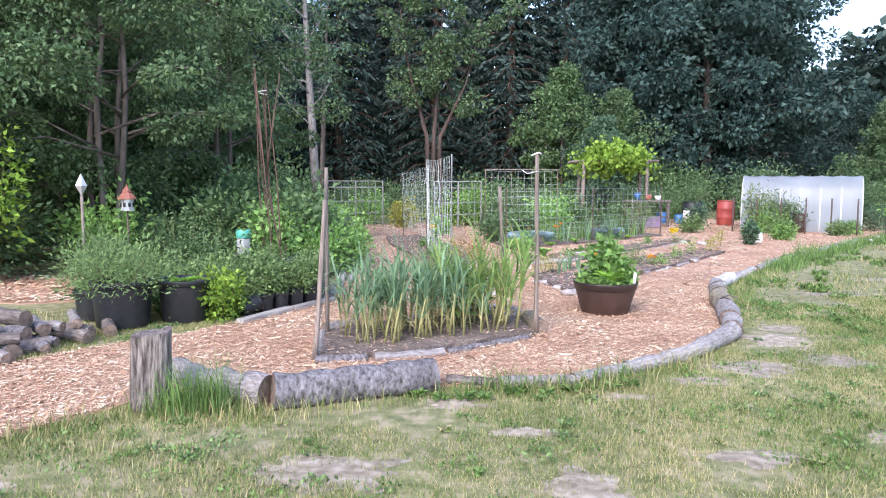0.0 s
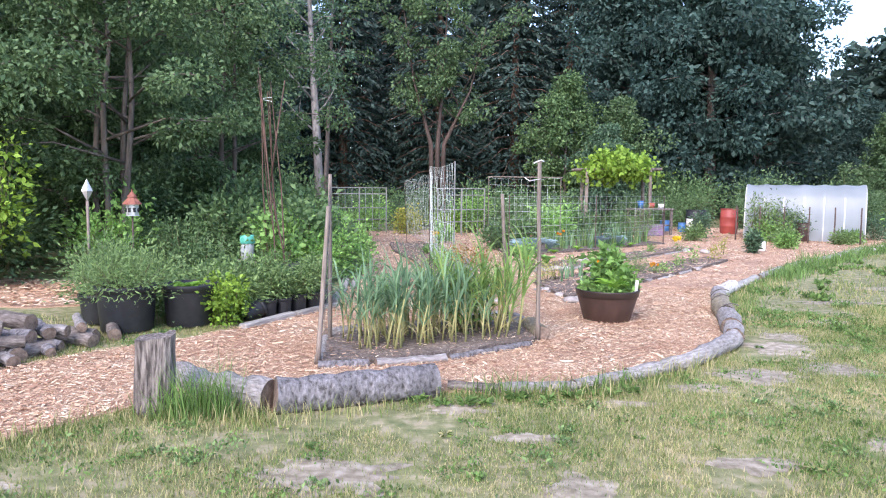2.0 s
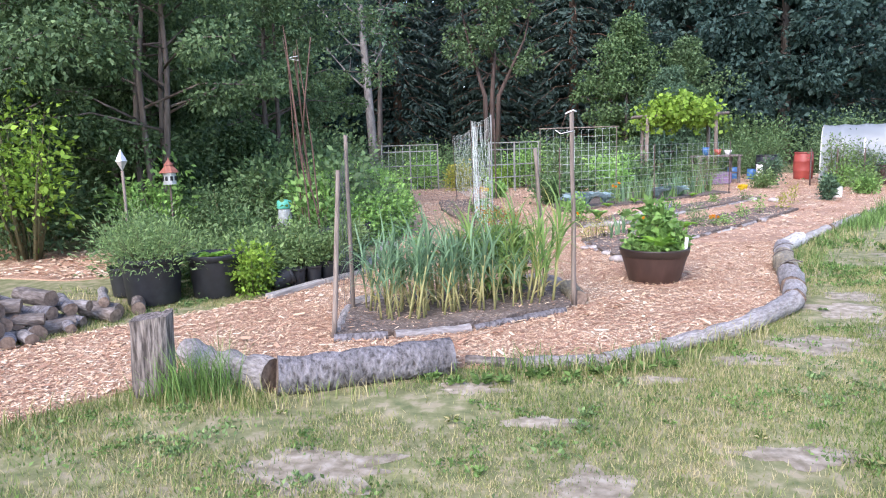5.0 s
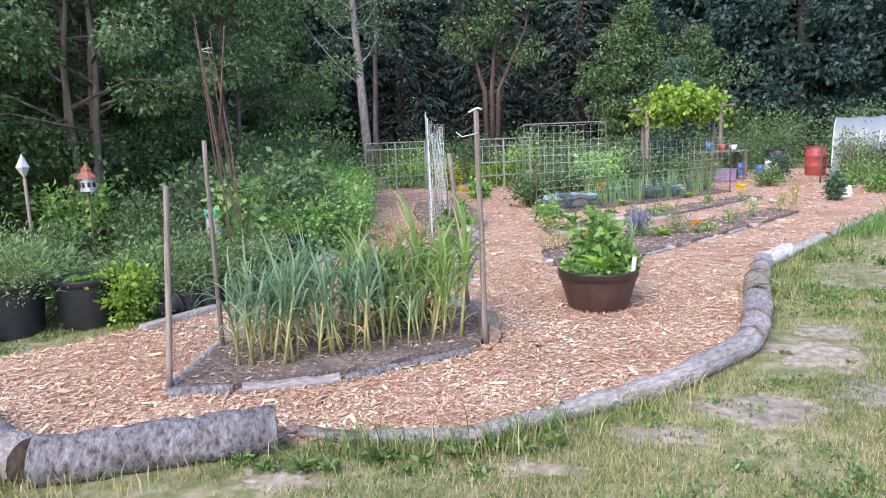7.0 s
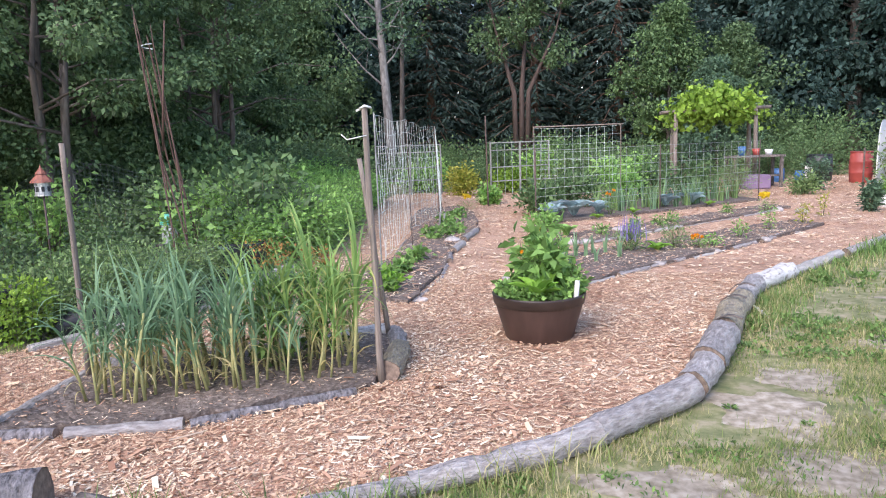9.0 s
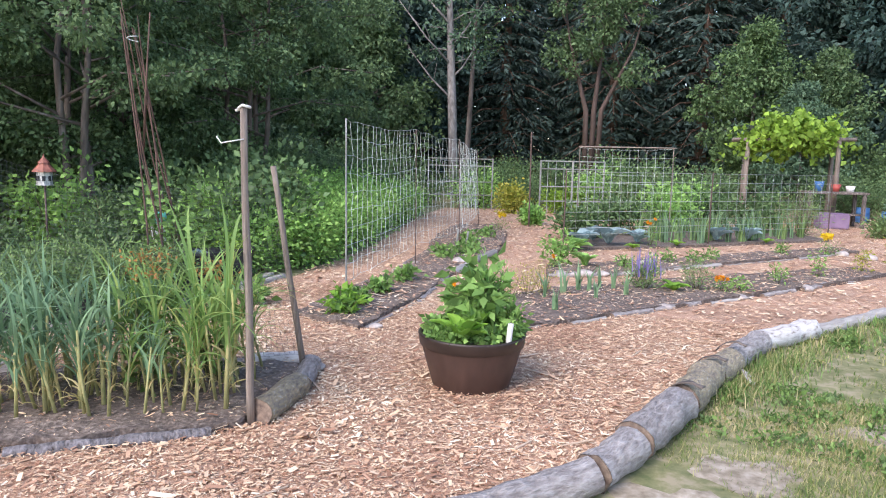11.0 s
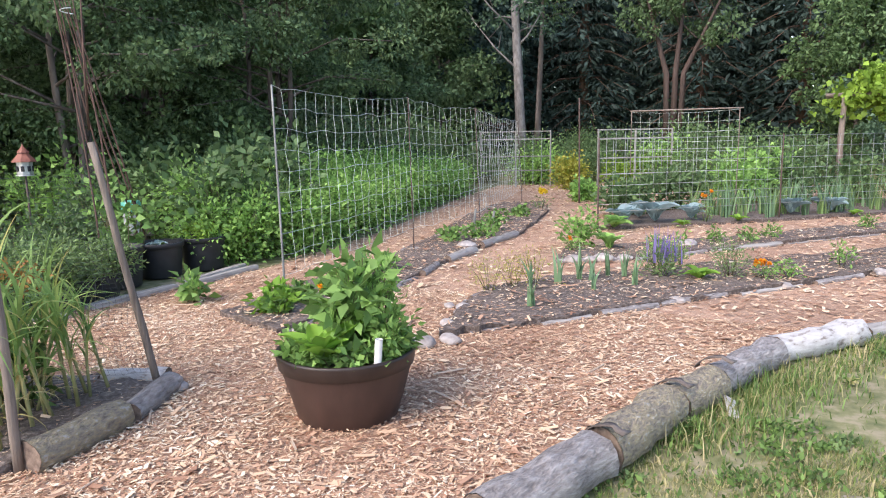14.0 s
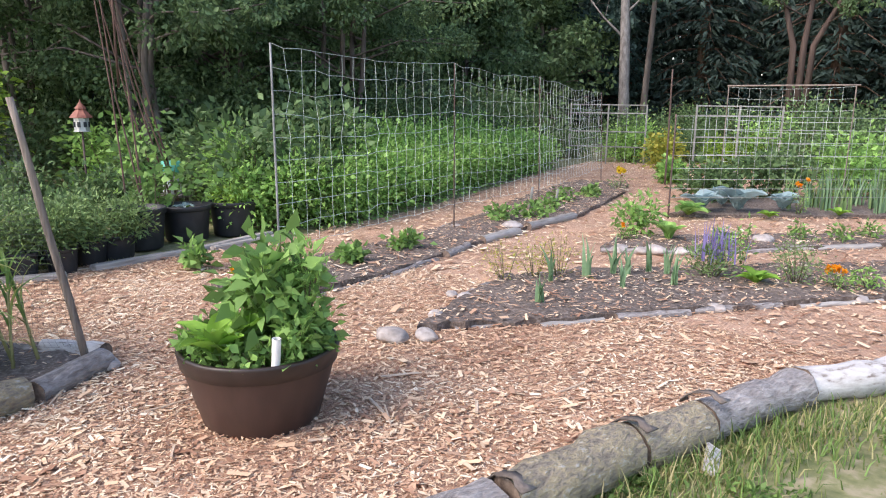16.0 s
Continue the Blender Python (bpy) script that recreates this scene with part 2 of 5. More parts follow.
def mesh_of(name, v, f, smooth=True):
    me = bpy.data.meshes.new(name)
    me.from_pydata([tuple(p) for p in v], [], f)
    me.update()
    if smooth:
        me.polygons.foreach_set("use_smooth", [True] * len(me.polygons))
    return me


def part(name, me, material, parent=None, label=""):
    if isinstance(me, bmesh.types.BMesh):
        bm, me = me, bpy.data.meshes.new(name)
        bm.to_mesh(me)
        bm.free()
    if material and not me.materials:
        me.materials.append(material)
    ob = new(name, me)
    ob.parent = parent
    if label:
        tagged(ob, label)
    return ob


def thing(name, label, category, group="", m=None, kind=""):
    ob = new(name)
    ob.empty_display_size = 0.1
    if m is not None:
        ob.matrix_world = m
    return tagged(ob, label, category, group, kind)


def unit(a):
    return a / np.maximum(np.linalg.norm(a, axis=-1, keepdims=True), 1e-9)


def leaf_cards(p, d, size, width=0.5, fold=0.12, r=rng):
    """Pointed, slightly folded leaves: base p, direction d, length size."""
    n = len(p)
    d = unit(d)
    s = unit(np.cross(d, unit(r.normal(size=(n, 3)) + (0, 0, 0.8))))
    up = np.cross(s, d)
    size = np.broadcast_to(np.asarray(size, dtype=float), (n,))[:, None]
    mid = p + d * size * 0.45 + up * size * fold
    v = np.stack([p, mid + s * size * width / 2, p + d * size - up * size * fold, mid - s * size * width / 2], axis=1)
    return v.reshape(-1, 3)


def scatter_dirs(n, up=0.2, r=rng):
    d = r.normal(size=(n, 3))
    d[:, 2] += up
    return unit(d)


def ribbons(start, lean, length, width, bend, segs=4, r=rng):
    """Arching blades: from start, rising and bowing over towards lean (n, 2). Each is one connected strip."""
    n = len(start)
    t = np.linspace(0, 1, segs + 1)[None, :, None]
    length = np.broadcast_to(np.asarray(length, dtype=float), (n,))[:, None, None]
    bend = np.broadcast_to(np.asarray(bend, dtype=float), (n,))[:, None, None]
    a = t * bend
    out = np.where(bend > 1e-3, (1 - np.cos(a)) / np.maximum(bend, 1e-3), 0)
    rise = np.where(bend > 1e-3, np.sin(a) / np.maximum(bend, 1e-3), t)
    l3 = np.concatenate([lean, np.zeros((n, 1))], axis=1)[:, None, :]
    c = start[:, None, :] + l3 * out * length + np.array([0, 0, 1.0]) * rise * length
    tilt = np.arctan2(lean[:, 1], lean[:, 0]) + 1.57 + r.normal(0, 0.5, n)
    s = np.stack([np.cos(tilt), np.sin(tilt), np.zeros(n)], axis=1)[:, None, :]
    w = width * np.maximum(np.minimum(1.0, 1.6 * (1 - t)), 0.06) * 0.5
    v = np.stack([c - s * w, c + s * w], axis=2).reshape(n, -1, 3)
    k = 2 * (segs + 1)
    f = np.array([[2 * i, 2 * i + 1, 2 * i + 3, 2 * i + 2] for i in range(segs)])
    f = (f[None] + np.arange(n)[:, None, None] * k).reshape(-1, 4)
    return v.reshape(-1, 3), f


def tube(pts, radii, sides=8, wobble=0.0, caps=True, r=random):
    """Vertices and faces of a round limb along points."""
    pts = [Vector(p) for p in pts]
    radii = [radii] * len(pts) if isinstance(radii, (int, float)) else radii
    v, f = [], []
    ref = Vector((0, 0, 1)) if abs((pts[-1] - pts[0]).normalized().z) < 0.8 else Vector((1, 0, 0))
    for i, p in enumerate(pts):
        d = (pts[min(i + 1, len(pts) - 1)] - pts[max(i - 1, 0)]).normalized()
        a = d.cross(ref).normalized()
        b = d.cross(a)
        for k in range(sides):
            an = 2 * math.pi * k / sides
            q = radii[i] * (1 + wobble * noise.noise(Vector((p.x * 7 + math.cos(an), p.y * 7 + math.sin(an), p.z * 7))))
            v.append(p + a * math.cos(an) * q + b * math.sin(an) * q)
    for i in range(len(pts) - 1):
        for k in range(sides):
            k2 = (k + 1) % sides
            f.append((i * sides + k, i * sides + k2, (i + 1) * sides + k2, (i + 1) * sides + k))
    if caps:
        f.append(tuple(range(sides - 1, -1, -1)))
        f.append(tuple((len(pts) - 1) * sides + k for k in range(sides)))
    return v, f


def tubes(list_of):
    v, f = [], []
    for a, b in list_of:
        o = len(v)
        v += a
        f += [tuple(i + o for i in q) for q in b]
    return v, f


def lathe(profile, sides=32, cap=False):
    """Turns (radius, height) pairs about z."""
    v, f = [], []
    for q, z in profile:
        for k in range(sides):
            a = 2 * math.pi * k / sides
            v.append((q * math.cos(a), q * math.sin(a), z))
    for i in range(len(profile) - 1):
        for k in range(sides):
            k2 = (k + 1) % sides
            f.append((i * sides + k, i * sides + k2, (i + 1) * sides + k2, (i + 1) * sides + k))
    if cap:
        f.append(tuple((len(profile) - 1) * sides + k for k in range(sides)))
    return v, f


def box(x, y, z, bevel=0.006, at=(0, 0, 0), turn=None):
    bm = bmesh.new()
    bmesh.ops.create_cube(bm, size=1, matrix=Matrix.Diagonal((x, y, z, 1)))
    if bevel:
        bmesh.ops.bevel(bm, geom=bm.edges[:], offset=bevel, segments=2, affect="EDGES")
    if turn is not None:
        bm.transform(turn)
    bm.transform(Matrix.Translation(at))
    return bm


def inside(poly, x, y):
    """Which points lie in a polygon of the plan."""
    hit = np.zeros(len(x), dtype=bool)
    for (x0, y0), (x1, y1) in zip(poly, poly[1:] + poly[:1]):
        if y0 != y1:
            c = ((y0 > y) != (y1 > y)) & (x < (x1 - x0) * (y - y0) / (y1 - y0) + x0)
            hit ^= c
    return hit


def smooth_outline(poly, steps=3, rough=0.0):
    out = []
    for i, (x0, y0) in enumerate(poly):
        x1, y1 = poly[(i + 1) % len(poly)]
        for s in range(steps):
            t = s / steps
            out.append((x0 + (x1 - x0) * t + random.uniform(-rough, rough), y0 + (y1 - y0) * t + random.uniform(-rough, rough)))
    return out


def sheet(name, poly, z, material, label, category="ground", rough=0.03, steps=4):
    o = smooth_outline(poly, steps, rough)
    bm = bmesh.new()
    top = [bm.verts.new((x, y, z)) for x, y in o]
    low = [bm.verts.new((x, y, -0.02)) for x, y in o]
    bmesh.ops.triangulate(bm, faces=[bm.faces.new(top)])
    for i in range(len(o)):
        j = (i + 1) % len(o)
        bm.faces.new((top[j], top[i], low[i], low[j]))
    bmesh.ops.recalc_face_normals(bm, faces=bm.faces[:])
    return tagged(part(name, bm, material), label, category, kind="structure")


# ---- ground ----
ground = part("ground", mesh_of("ground", [(-700, -700, 0), (700, -700, 0), (700, 700, 0), (-700, 700, 0)], [(0, 1, 2, 3)], False), LAWN)
tagged(ground, "patchy dry lawn ground with thin grass", "ground", kind="structure")

PATHS = [(-2.25, 3.05), (-1.8, 3.75), (-1.3, 3.78), (-0.95, 3.64), (0.0, 4.1), (0.9, 4.2), (1.3, 4.5), (2.0, 5.05), (2.55, 5.75), (2.66, 6.1),
         (2.85, 6.75), (3.1, 7.7), (3.35, 8.45), (3.8, 9.1), (4.5, 10.2), (5.6, 11.75), (7.7, 14.1), (10, 16.8), (11.8, 18.7), (12.2, 20.5), (9, 25), (3, 24.5),
         (-1, 21.5), (-3.6, 20.2), (-3.2, 17.6), (-1.7, 12), (-1.35, 9.4), (-1.5, 8), (-1.95, 6.1), (-2.3, 5.5), (-2.8, 5.0), (-3.3, 4.3), (-4.5, 3.6), (-5.5, 2.6), (-4.2, 1.6)]
BED_A = [(-0.9, 4.66), (-0.38, 4.8), (0.1, 5.05), (0.78, 5.62), (0.74, 6.3), (0.5, 6.68), (-0.3, 6.2), (-1.08, 5.68)]
BED_B = [(1.42, 7.98), (1.62, 8.3), (1.9, 8.58), (2.52, 9.46), (2.98, 10.05), (3.95, 11.28), (5.1, 13.0), (4.8, 13.4), (3.4, 12.0), (2.5, 11.1), (1.5, 10.0), (1.14, 9.46), (1.16, 9.04), (1.26, 8.5)]
BED_C = [(1.22, 10.8), (1.9, 11.25), (3.2, 12.9), (5.2, 15.4), (4.9, 15.8), (3.05, 13.6), (1.94, 12.35), (1.05, 11.5)]
BED_D = [(0.95, 13.2), (2.0, 14.1), (3.0, 15.0), (5.0, 17.0), (4.4, 18.6), (2.2, 16.8), (0.8, 14.6)]
BED_E = [(0.42, 7.65), (0.38, 8.9), (0.2, 10.3), (0.14, 11.3), (0.10, 12.6), (-0.4, 15.0), (-1.0, 16.4), (-1.7, 16.0), (-1.4, 14.0), (-0.75, 11.8), (-0.45, 10.2), (-0.42, 9.2), (-0.3, 7.8)]
SIDE = [(-7.5, 7.4), (-4.6, 6.9), (-3.7, 7.2), (-4.3, 8.6), (-7.5, 9.4)]
sheet("path", PATHS, 0.012, MULCH, "wood chip mulch paths between garden beds", "path")
sheet("path", SIDE, 0.012, MULCH, "old wood chip path beside the hedge", "path")


def bed(poly, high, label):
    """Soil mounded a little above the paths."""
    o = smooth_outline(poly, 5, 0.03)
    cx, cy = sum(p[0] for p in o) / len(o), sum(p[1] for p in o) / len(o)
    bm = bmesh.new()
    f = bm.faces.new([bm.verts.new((x, y, -0.01)) for x, y in o])
    bmesh.ops.inset_region(bm, faces=[f], thickness=0.08, use_boundary=True)
    for v in f.verts:
        v.co.z = high
    bmesh.ops.triangulate(bm, faces=bm.faces[:])
    bmesh.ops.subdivide_edges(bm, edges=bm.edges[:], cuts=5, use_grid_fill=True)
    for v in bm.verts:
        v.co.z += (noise.noise(v.co * 6) * 0.02 + noise.noise(v.co * 19) * 0.012) * (v.co.z > 0.02)
    bmesh.ops.recalc_face_normals(bm, faces=bm.faces[:])
    if f.normal.z < 0:
        bmesh.ops.reverse_faces(bm, faces=bm.faces[:])
    ob = part("garden_bed", bm, SOIL)
    return tagged(ob, label, "garden bed", "garden beds", "structure")


bed(BED_A, 0.06, "dark soil garlic bed edged with small logs")
bed(BED_B, 0.055, "dark soil vegetable bed edged with bark and stones")
bed(BED_C, 0.055, "narrow soil bed edged with pale stones")
bed(BED_D, 0.055, "soil bed of cabbages behind a wire panel")
bed(BED_E, 0.055, "long soil bed under string netting")

PATCHES = [(1.0, 2.2, 0.16, 0.2), (-0.45, 2.75, 0.42, 0.22), (0.75, 2.55, 0.2, 0.25), (1.75, 4.35, 0.3, 0.12), (2.35, 4.7, 0.35, 0.2), (2.6, 3.3, 0.3, 0.12), (3.3, 3.7, 0.35, 0.2), (0.1, 3.75, 0.25, 0.1),
           (2.95, 5.6, 0.3, 0.35), (3.15, 6.1, 0.25, 0.2), (3.0, 4.9, 0.3, 0.25), (1.2, 3.95, 0.2, 0.07), (3.9, 6.9, 0.3, 0.2), (4.7, 8.2, 0.5, 0.2), (-2.1, 2.5, 0.25, 0.15), (0.5, 3.3, 0.2, 0.1),
           (4.6, 5.9, 0.4, 0.3), (1.6, 3.0, 0.25, 0.12), (2.3, 2.5, 0.3, 0.15), (6.2, 9.5, 0.6, 0.25), (4.3, 4.6, 0.3, 0.2)]
for i, (x, y, a, b) in enumerate(PATCHES):
    a, b = a * 0.9, b * 0.9
    o = []
    for k in range(40):
        an = k * math.pi / 20
        q = 1 + 0.8 * noise.noise(Vector((math.cos(an) * 1.7 + i * 9, math.sin(an) * 1.7, i))) + random.uniform(-0.08, 0.08)
        o.append((x + a * q * math.cos(an), y + b * q * math.sin(an)))
    vv = [(x, y, 0.007)] + [(x + (px - x) * 0.7, y + (py - y) * 0.7, 0.006) for px, py in o] + [(px, py, 0.0015) for px, py in o]
    ff = [(0, 1 + k, 1 + (k + 1) % 40) for k in range(40)] + [(1 + k, 41 + k, 41 + (k + 1) % 40, 1 + (k + 1) % 40) for k in range(40)]
    tagged(part("dirt_patch", mesh_of("dirt_patch", vv, ff), DIRT), "bare patch of dry pale dirt in lawn", "ground", kind="structure")


# ---- loose surface stuff ----
def drift(x, y):
    return np.sin(x * 1.7 + 1.3 * np.sin(y * 1.1)) * np.sin(y * 2.3 + np.sin(x * 2.9)) + 0.5 * np.sin(x * 5.3 + y * 3.1) * np.sin(y * 6.1 - x * 2.2)


def chips(name, poly, count, box_, size, holes=(), base=0.016):
    x, y = rng.uniform(box_[0], box_[1], count), rng.uniform(box_[2], box_[3], count)
    keep = inside(poly, x, y)
    for h in holes:
        keep &= ~inside(h, x, y)
    x, y = x[keep], y[keep]
    n = len(x)
    a = rng.uniform(0, 6.283, n)
    ln = size * np.exp(np.clip(rng.normal(0, 0.45, n), -1, 1.1))
    wd = ln * rng.uniform(0.14, 0.5, n)
    tl, rl = np.clip(rng.normal(0, 0.16, (2, n)), -0.28, 0.28)
    d = np.stack([np.cos(a) * np.cos(tl), np.sin(a) * np.cos(tl), np.sin(tl)], 1)
    s = np.stack([-np.sin(a), np.cos(a), np.tan(rl)], 1)
    c = np.stack([x, y, base + np.abs(rng.normal(0, 0.006, n)) + ln * 0.12], 1)
    k1, k2 = rng.uniform(0.5, 1, (2, n, 1))
    d, s = d * ln[:, None] / 2, s * wd[:, None] / 2
    v = np.stack([c - d - s * k1, c + d - s * k2, c + d * 0.9 + s * k1, c - d * 0.85 + s * k2], 1)
    ob = part(name, quads(name, v), CHIP)
    return tagged(ob, "scattered pale and reddish wood chips on the path", "wood chips", kind="stuff")


BEDS = (BED_A, BED_B, BED_C, BED_D, BED_E)
chips("wood_chips", PATHS, 430000, (-4.6, 3.9, 2.4, 9.2), 0.0185, BEDS)
chips("wood_chips", PATHS, 7000, (-4.6, 3.9, 2.4, 9.2), 0.038, BEDS)
chips("wood_chips", PATHS, 170000, (-4.5, 12, 9.2, 25), 0.035, BEDS)
chips("wood_chips", BED_A, 2500, (-1.2, 1, 4.4, 6.8), 0.02, (), 0.06)
for B in (BED_B, BED_C, BED_E):
    chips("wood_chips", B, 45000, (-1.8, 5.2, 7.4, 17), 0.03, (), 0.055)
chips("wood_chips", SIDE, 9000, (-7.5, -3.6, 6.8, 9.5), 0.05)


def lawn_blades(name, count, box_, height, width, label, material=GRASS, line=None, spread=0.1, bare=True, segs=2):
    if line is None:
        x, y = rng.uniform(box_[0], box_[1], count), rng.uniform(box_[2], box_[3], count)
    else:
        i = rng.integers(0, len(line) - 1, count)
        t = rng.uniform(0, 1, count)
        L = np.array(line)
        p = L[i] * (1 - t)[:, None] + L[i + 1] * t[:, None]
        x, y = p[:, 0] + rng.normal(0, spread, count), p[:, 1] + rng.normal(0, spread, count)
    keep = ~inside(PATHS, x, y) & ~inside(SIDE, x, y)
    if bare:
        keep &= drift(x, y) + rng.normal(0, 0.3, count) > -0.3
        for px, py, a, b in PATCHES:
            keep &= ((x - px) / a) ** 2 + ((y - py) / b) ** 2 > rng.uniform(0.0, 0.95, count)
    x, y = x[keep], y[keep]
    n = len(x)
    a = rng.uniform(0, 6.283, n)
    h = height * rng.uniform(0.4, 1.4, n) * (1 + 0.35 * drift(x * 0.7, y * 0.7))
    v, f = ribbons(np.stack([x, y, np.zeros(n)], 1), np.stack([np.cos(a), np.sin(a)], 1), np.abs(h), width, rng.uniform(0.4, 1.9, n), segs)
    ob = part(name, faces_mesh(name, v, f), material)
    return tagged(ob, label, "grass", kind="stuff")


lawn_blades("grass", 440000, (-3.2, 5.4, 1.5, 8.0), 0.036, 0.005, "short patchy green and straw coloured lawn grass", segs=1)
lawn_blades("grass", 80000, (2.5, 18, 6.5, 19), 0.055, 0.010, "short dry lawn grass beside the path")
for area, count in (((-14, 14, -9, 1.5), 70000), ((5.4, 14, 1.5, 6.5), 16000), ((-14, -3.2, 1.5, 6.5), 20000)):
    lawn_blades("grass", count, area, 0.055, 0.012, "short patchy lawn grass around the garden", segs=1)


def tufts(count, blades_, box_, height, width, label, material):
    """Clumped plants in the lawn: many small tufts."""
    cx, cy = rng.uniform(box_[0], box_[1], count), rng.uniform(box_[2], box_[3], count)
    keep = drift(cx * 0.8 + 3, cy * 0.8) > -0.25
    cx, cy = cx[keep], cy[keep]
    r_ = np.repeat(rng.uniform(0.02, 0.075, len(cx)), blades_)
    x, y = np.repeat(cx, blades_) + rng.normal(0, 1, len(r_)) * r_, np.repeat(cy, blades_) + rng.normal(0, 1, len(r_)) * r_
    ok = ~inside(PATHS, x, y)
    x, y = x[ok], y[ok]
    d = scatter_dirs(len(x), 0.9)
    v = leaf_cards(np.stack([x, y, rng.uniform(0, height, len(x))], 1), d, width * rng.uniform(0.6, 1.3, len(x)), 0.5)
    return tagged(part("lawn_weeds", quads("lawn_weeds", v), material), label, "weeds", kind="stuff")


tufts(1000, 46, (-3, 5.5, 1.4, 8.5), 0.024, 0.024, "low green clover and plantain tufts in the lawn", TALL)
tufts(240, 60, (-3, 5.5, 1.4, 8.5), 0.02, 0.028, "pale grey-green weed patches in the lawn", L_HERB)
tufts(700, 40, (3, 17, 8, 18), 0.03, 0.07, "low green weed tufts in the lawn", TALL)
tufts(110, 40, (2.9, 4.7, 5.4, 8.8), 0.05, 0.034, "clumped broad-leaved weeds beside the logs", TALL)
EDGE = [(-2.2, 3.0), (-1.7, 3.5), (-1.3, 3.55), (-0.9, 3.42), (0.1, 3.95), (0.9, 4.05), (1.4, 4.4), (2.1, 4.95)]
lawn_blades("grass", 1500, None, 0.10, 0.006, "longer green grass along the edging logs", GRASS, EDGE, 0.07, False)
lawn_blades("grass", 420, None, 0.26, 0.006, "tuft of long grass beside the gate post", TALL, [(-1.6, 3.5), (-1.2, 3.55)], 0.06, False)
lawn_blades("grass", 1500, None, 0.10, 0.006, "green grass growing along the logs", TALL, [(3.05, 7.1), (3.3, 7.75), (3.6, 8.35), (4.1, 9.2), (4.9, 10.4)], 0.13, False)
lawn_blades("grass", 1500, None, 0.11, 0.006, "tall grass growing along the logs", GRASS, [(3.05, 7.1), (3.3, 7.75), (3.6, 8.35), (4.1, 9.2), (4.9, 10.4)], 0.11, False)
lawn_blades("grass", 2500, None, 0.22, 0.012, "tall grass at the far path edge", TALL, [(4.9, 10.3), (5.9, 11.8), (8, 14.1), (10.5, 17)], 0.15, False)


FRONT = [(0.0, 3.97), (0.5, 4.06), (0.95, 4.12), (1.35, 4.4)]
lawn_blades("grass", 220, None, 0.13, 0.007, "green grass growing over the thin logs", TALL, FRONT, 0.05, False)


def rosette(n, size, material, label, where, name="weed", category="weed", up=0.25, group="low weeds in the lawn"):
    a = rng.uniform(0, 6.283, n)
    d = np.stack([np.cos(a), np.sin(a), rng.uniform(up * 0.4, up * 2, n)], 1)
    v = leaf_cards(d * 0.01 + np.array([0, 0, 0.008]), d, size * rng.uniform(0.6, 1.1, n), 0.42)
    ob = part(name, quads(name, v), material)
    ob.location = where
    return tagged(ob, label, category, group)


for i in range(60):
    x, y = (random.uniform(-2.4, 4.8), random.uniform(1.9, 5.6)) if i < 40 else (random.uniform(2.9, 5.5), random.uniform(5.2, 9.5))
    if not inside(PATHS, np.array([x]), np.array([y]))[0]:
        rosette(22, random.uniform(0.02, 0.045), GRASS if i % 3 else TALL, "low broad-leaved weed in thin lawn", (x, y, 0.004))


for i in range(11):
    k = i / 10
    x, y = -0.1 + 1.4 * k + random.uniform(-.05, .05), 3.86 + 0.35 * k * k + random.uniform(-.07, .05)
    rosette(26, random.uniform(0.05, 0.09), TALL, "leafy green weed beside the thin logs", (x, y, 0.004), up=0.5, group="weeds along the logs")


# ---- logs ----
def log(x0, y0, x1, y1, q, material=BARK, z=None, taper=1.0, bow=0.0, label="weathered grey edging log on the ground", name="edging_log", group="edging logs", z1=None):
    a, b = Vector((x0, y0, q * 0.85 if z is None else z)), Vector((x1, y1, q * 0.85 * taper if z is None else (z if z1 is None else z1)))
    ln = (b - a).length
    d = (b - a).normalized()
    m = Matrix.Translation(a) @ d.to_track_quat("X", "Z").to_matrix().to_4x4()
    t = thing(name, label, "log", group, m)
    n = max(5, int(ln / 0.07))
    seed = random.random() * 50
    pts = [(ln * i / n, bow * math.sin(math.pi * i / n) + 0.012 * noise.noise(Vector((i * 0.5, seed, 0))), 0.01 * noise.noise(Vector((i * 0.5, seed, 9)))) for i in range(n + 1)]
    rr = [q * (1 + (taper - 1) * i / n) * (1 + 0.16 * noise.noise(Vector((i * 0.7, seed, 3)))) for i in range(n + 1)]
    v, f = tube(pts, rr, 14, 0.12, caps=False)
    v = [p + (p - Vector(pts[i // 14])) * 0.16 * noise.noise(Vector((p.x * 14 + seed, p.y * 30, p.z * 30))) for i, p in enumerate(v)]
    part("bark", mesh_of("bark", v, f), material, t)
    for s, e in ((0, 0), (n, 1)):
        ring = v[s * 14:s * 14 + 14]
        c = sum(ring, Vector()) / 14
        vv = [c + Vector(((0.004 if e else -0.004), 0, 0))] + [c + (p - c) * 0.97 for p in ring]
        part("cut_face", mesh_of("cut_face", vv, [(0, 1 + k, 1 + (k + 1) % 14) for k in range(14)], False), CUT, t, "cracked brown cut end")
    return t


log(-1.78, 4.2, -1.0, 3.66, 0.085, taper=1.25, bow=-0.06, label="curved grey log beside the gate post")
log(-0.96, 3.64, -0.02, 4.08, 0.112, BARK_PALE, taper=0.98, label="thick pale grey-barked log on lawn edge")
log(0.06, 4.17, 0.42, 4.12, 0.036, LOGDARK)
log(0.4, 4.14, 0.92, 4.19, 0.04)
log(0.9, 4.19, 1.34, 4.5, 0.045)
log(1.32, 4.5, 2.04, 5.07, 0.05, taper=1.35, bow=-0.03)
log(2.03, 5.07, 2.52, 5.68, 0.07, taper=1.15, label="grey edging log with broken side branch")
log(2.52, 5.7, 2.64, 6.06, 0.088)
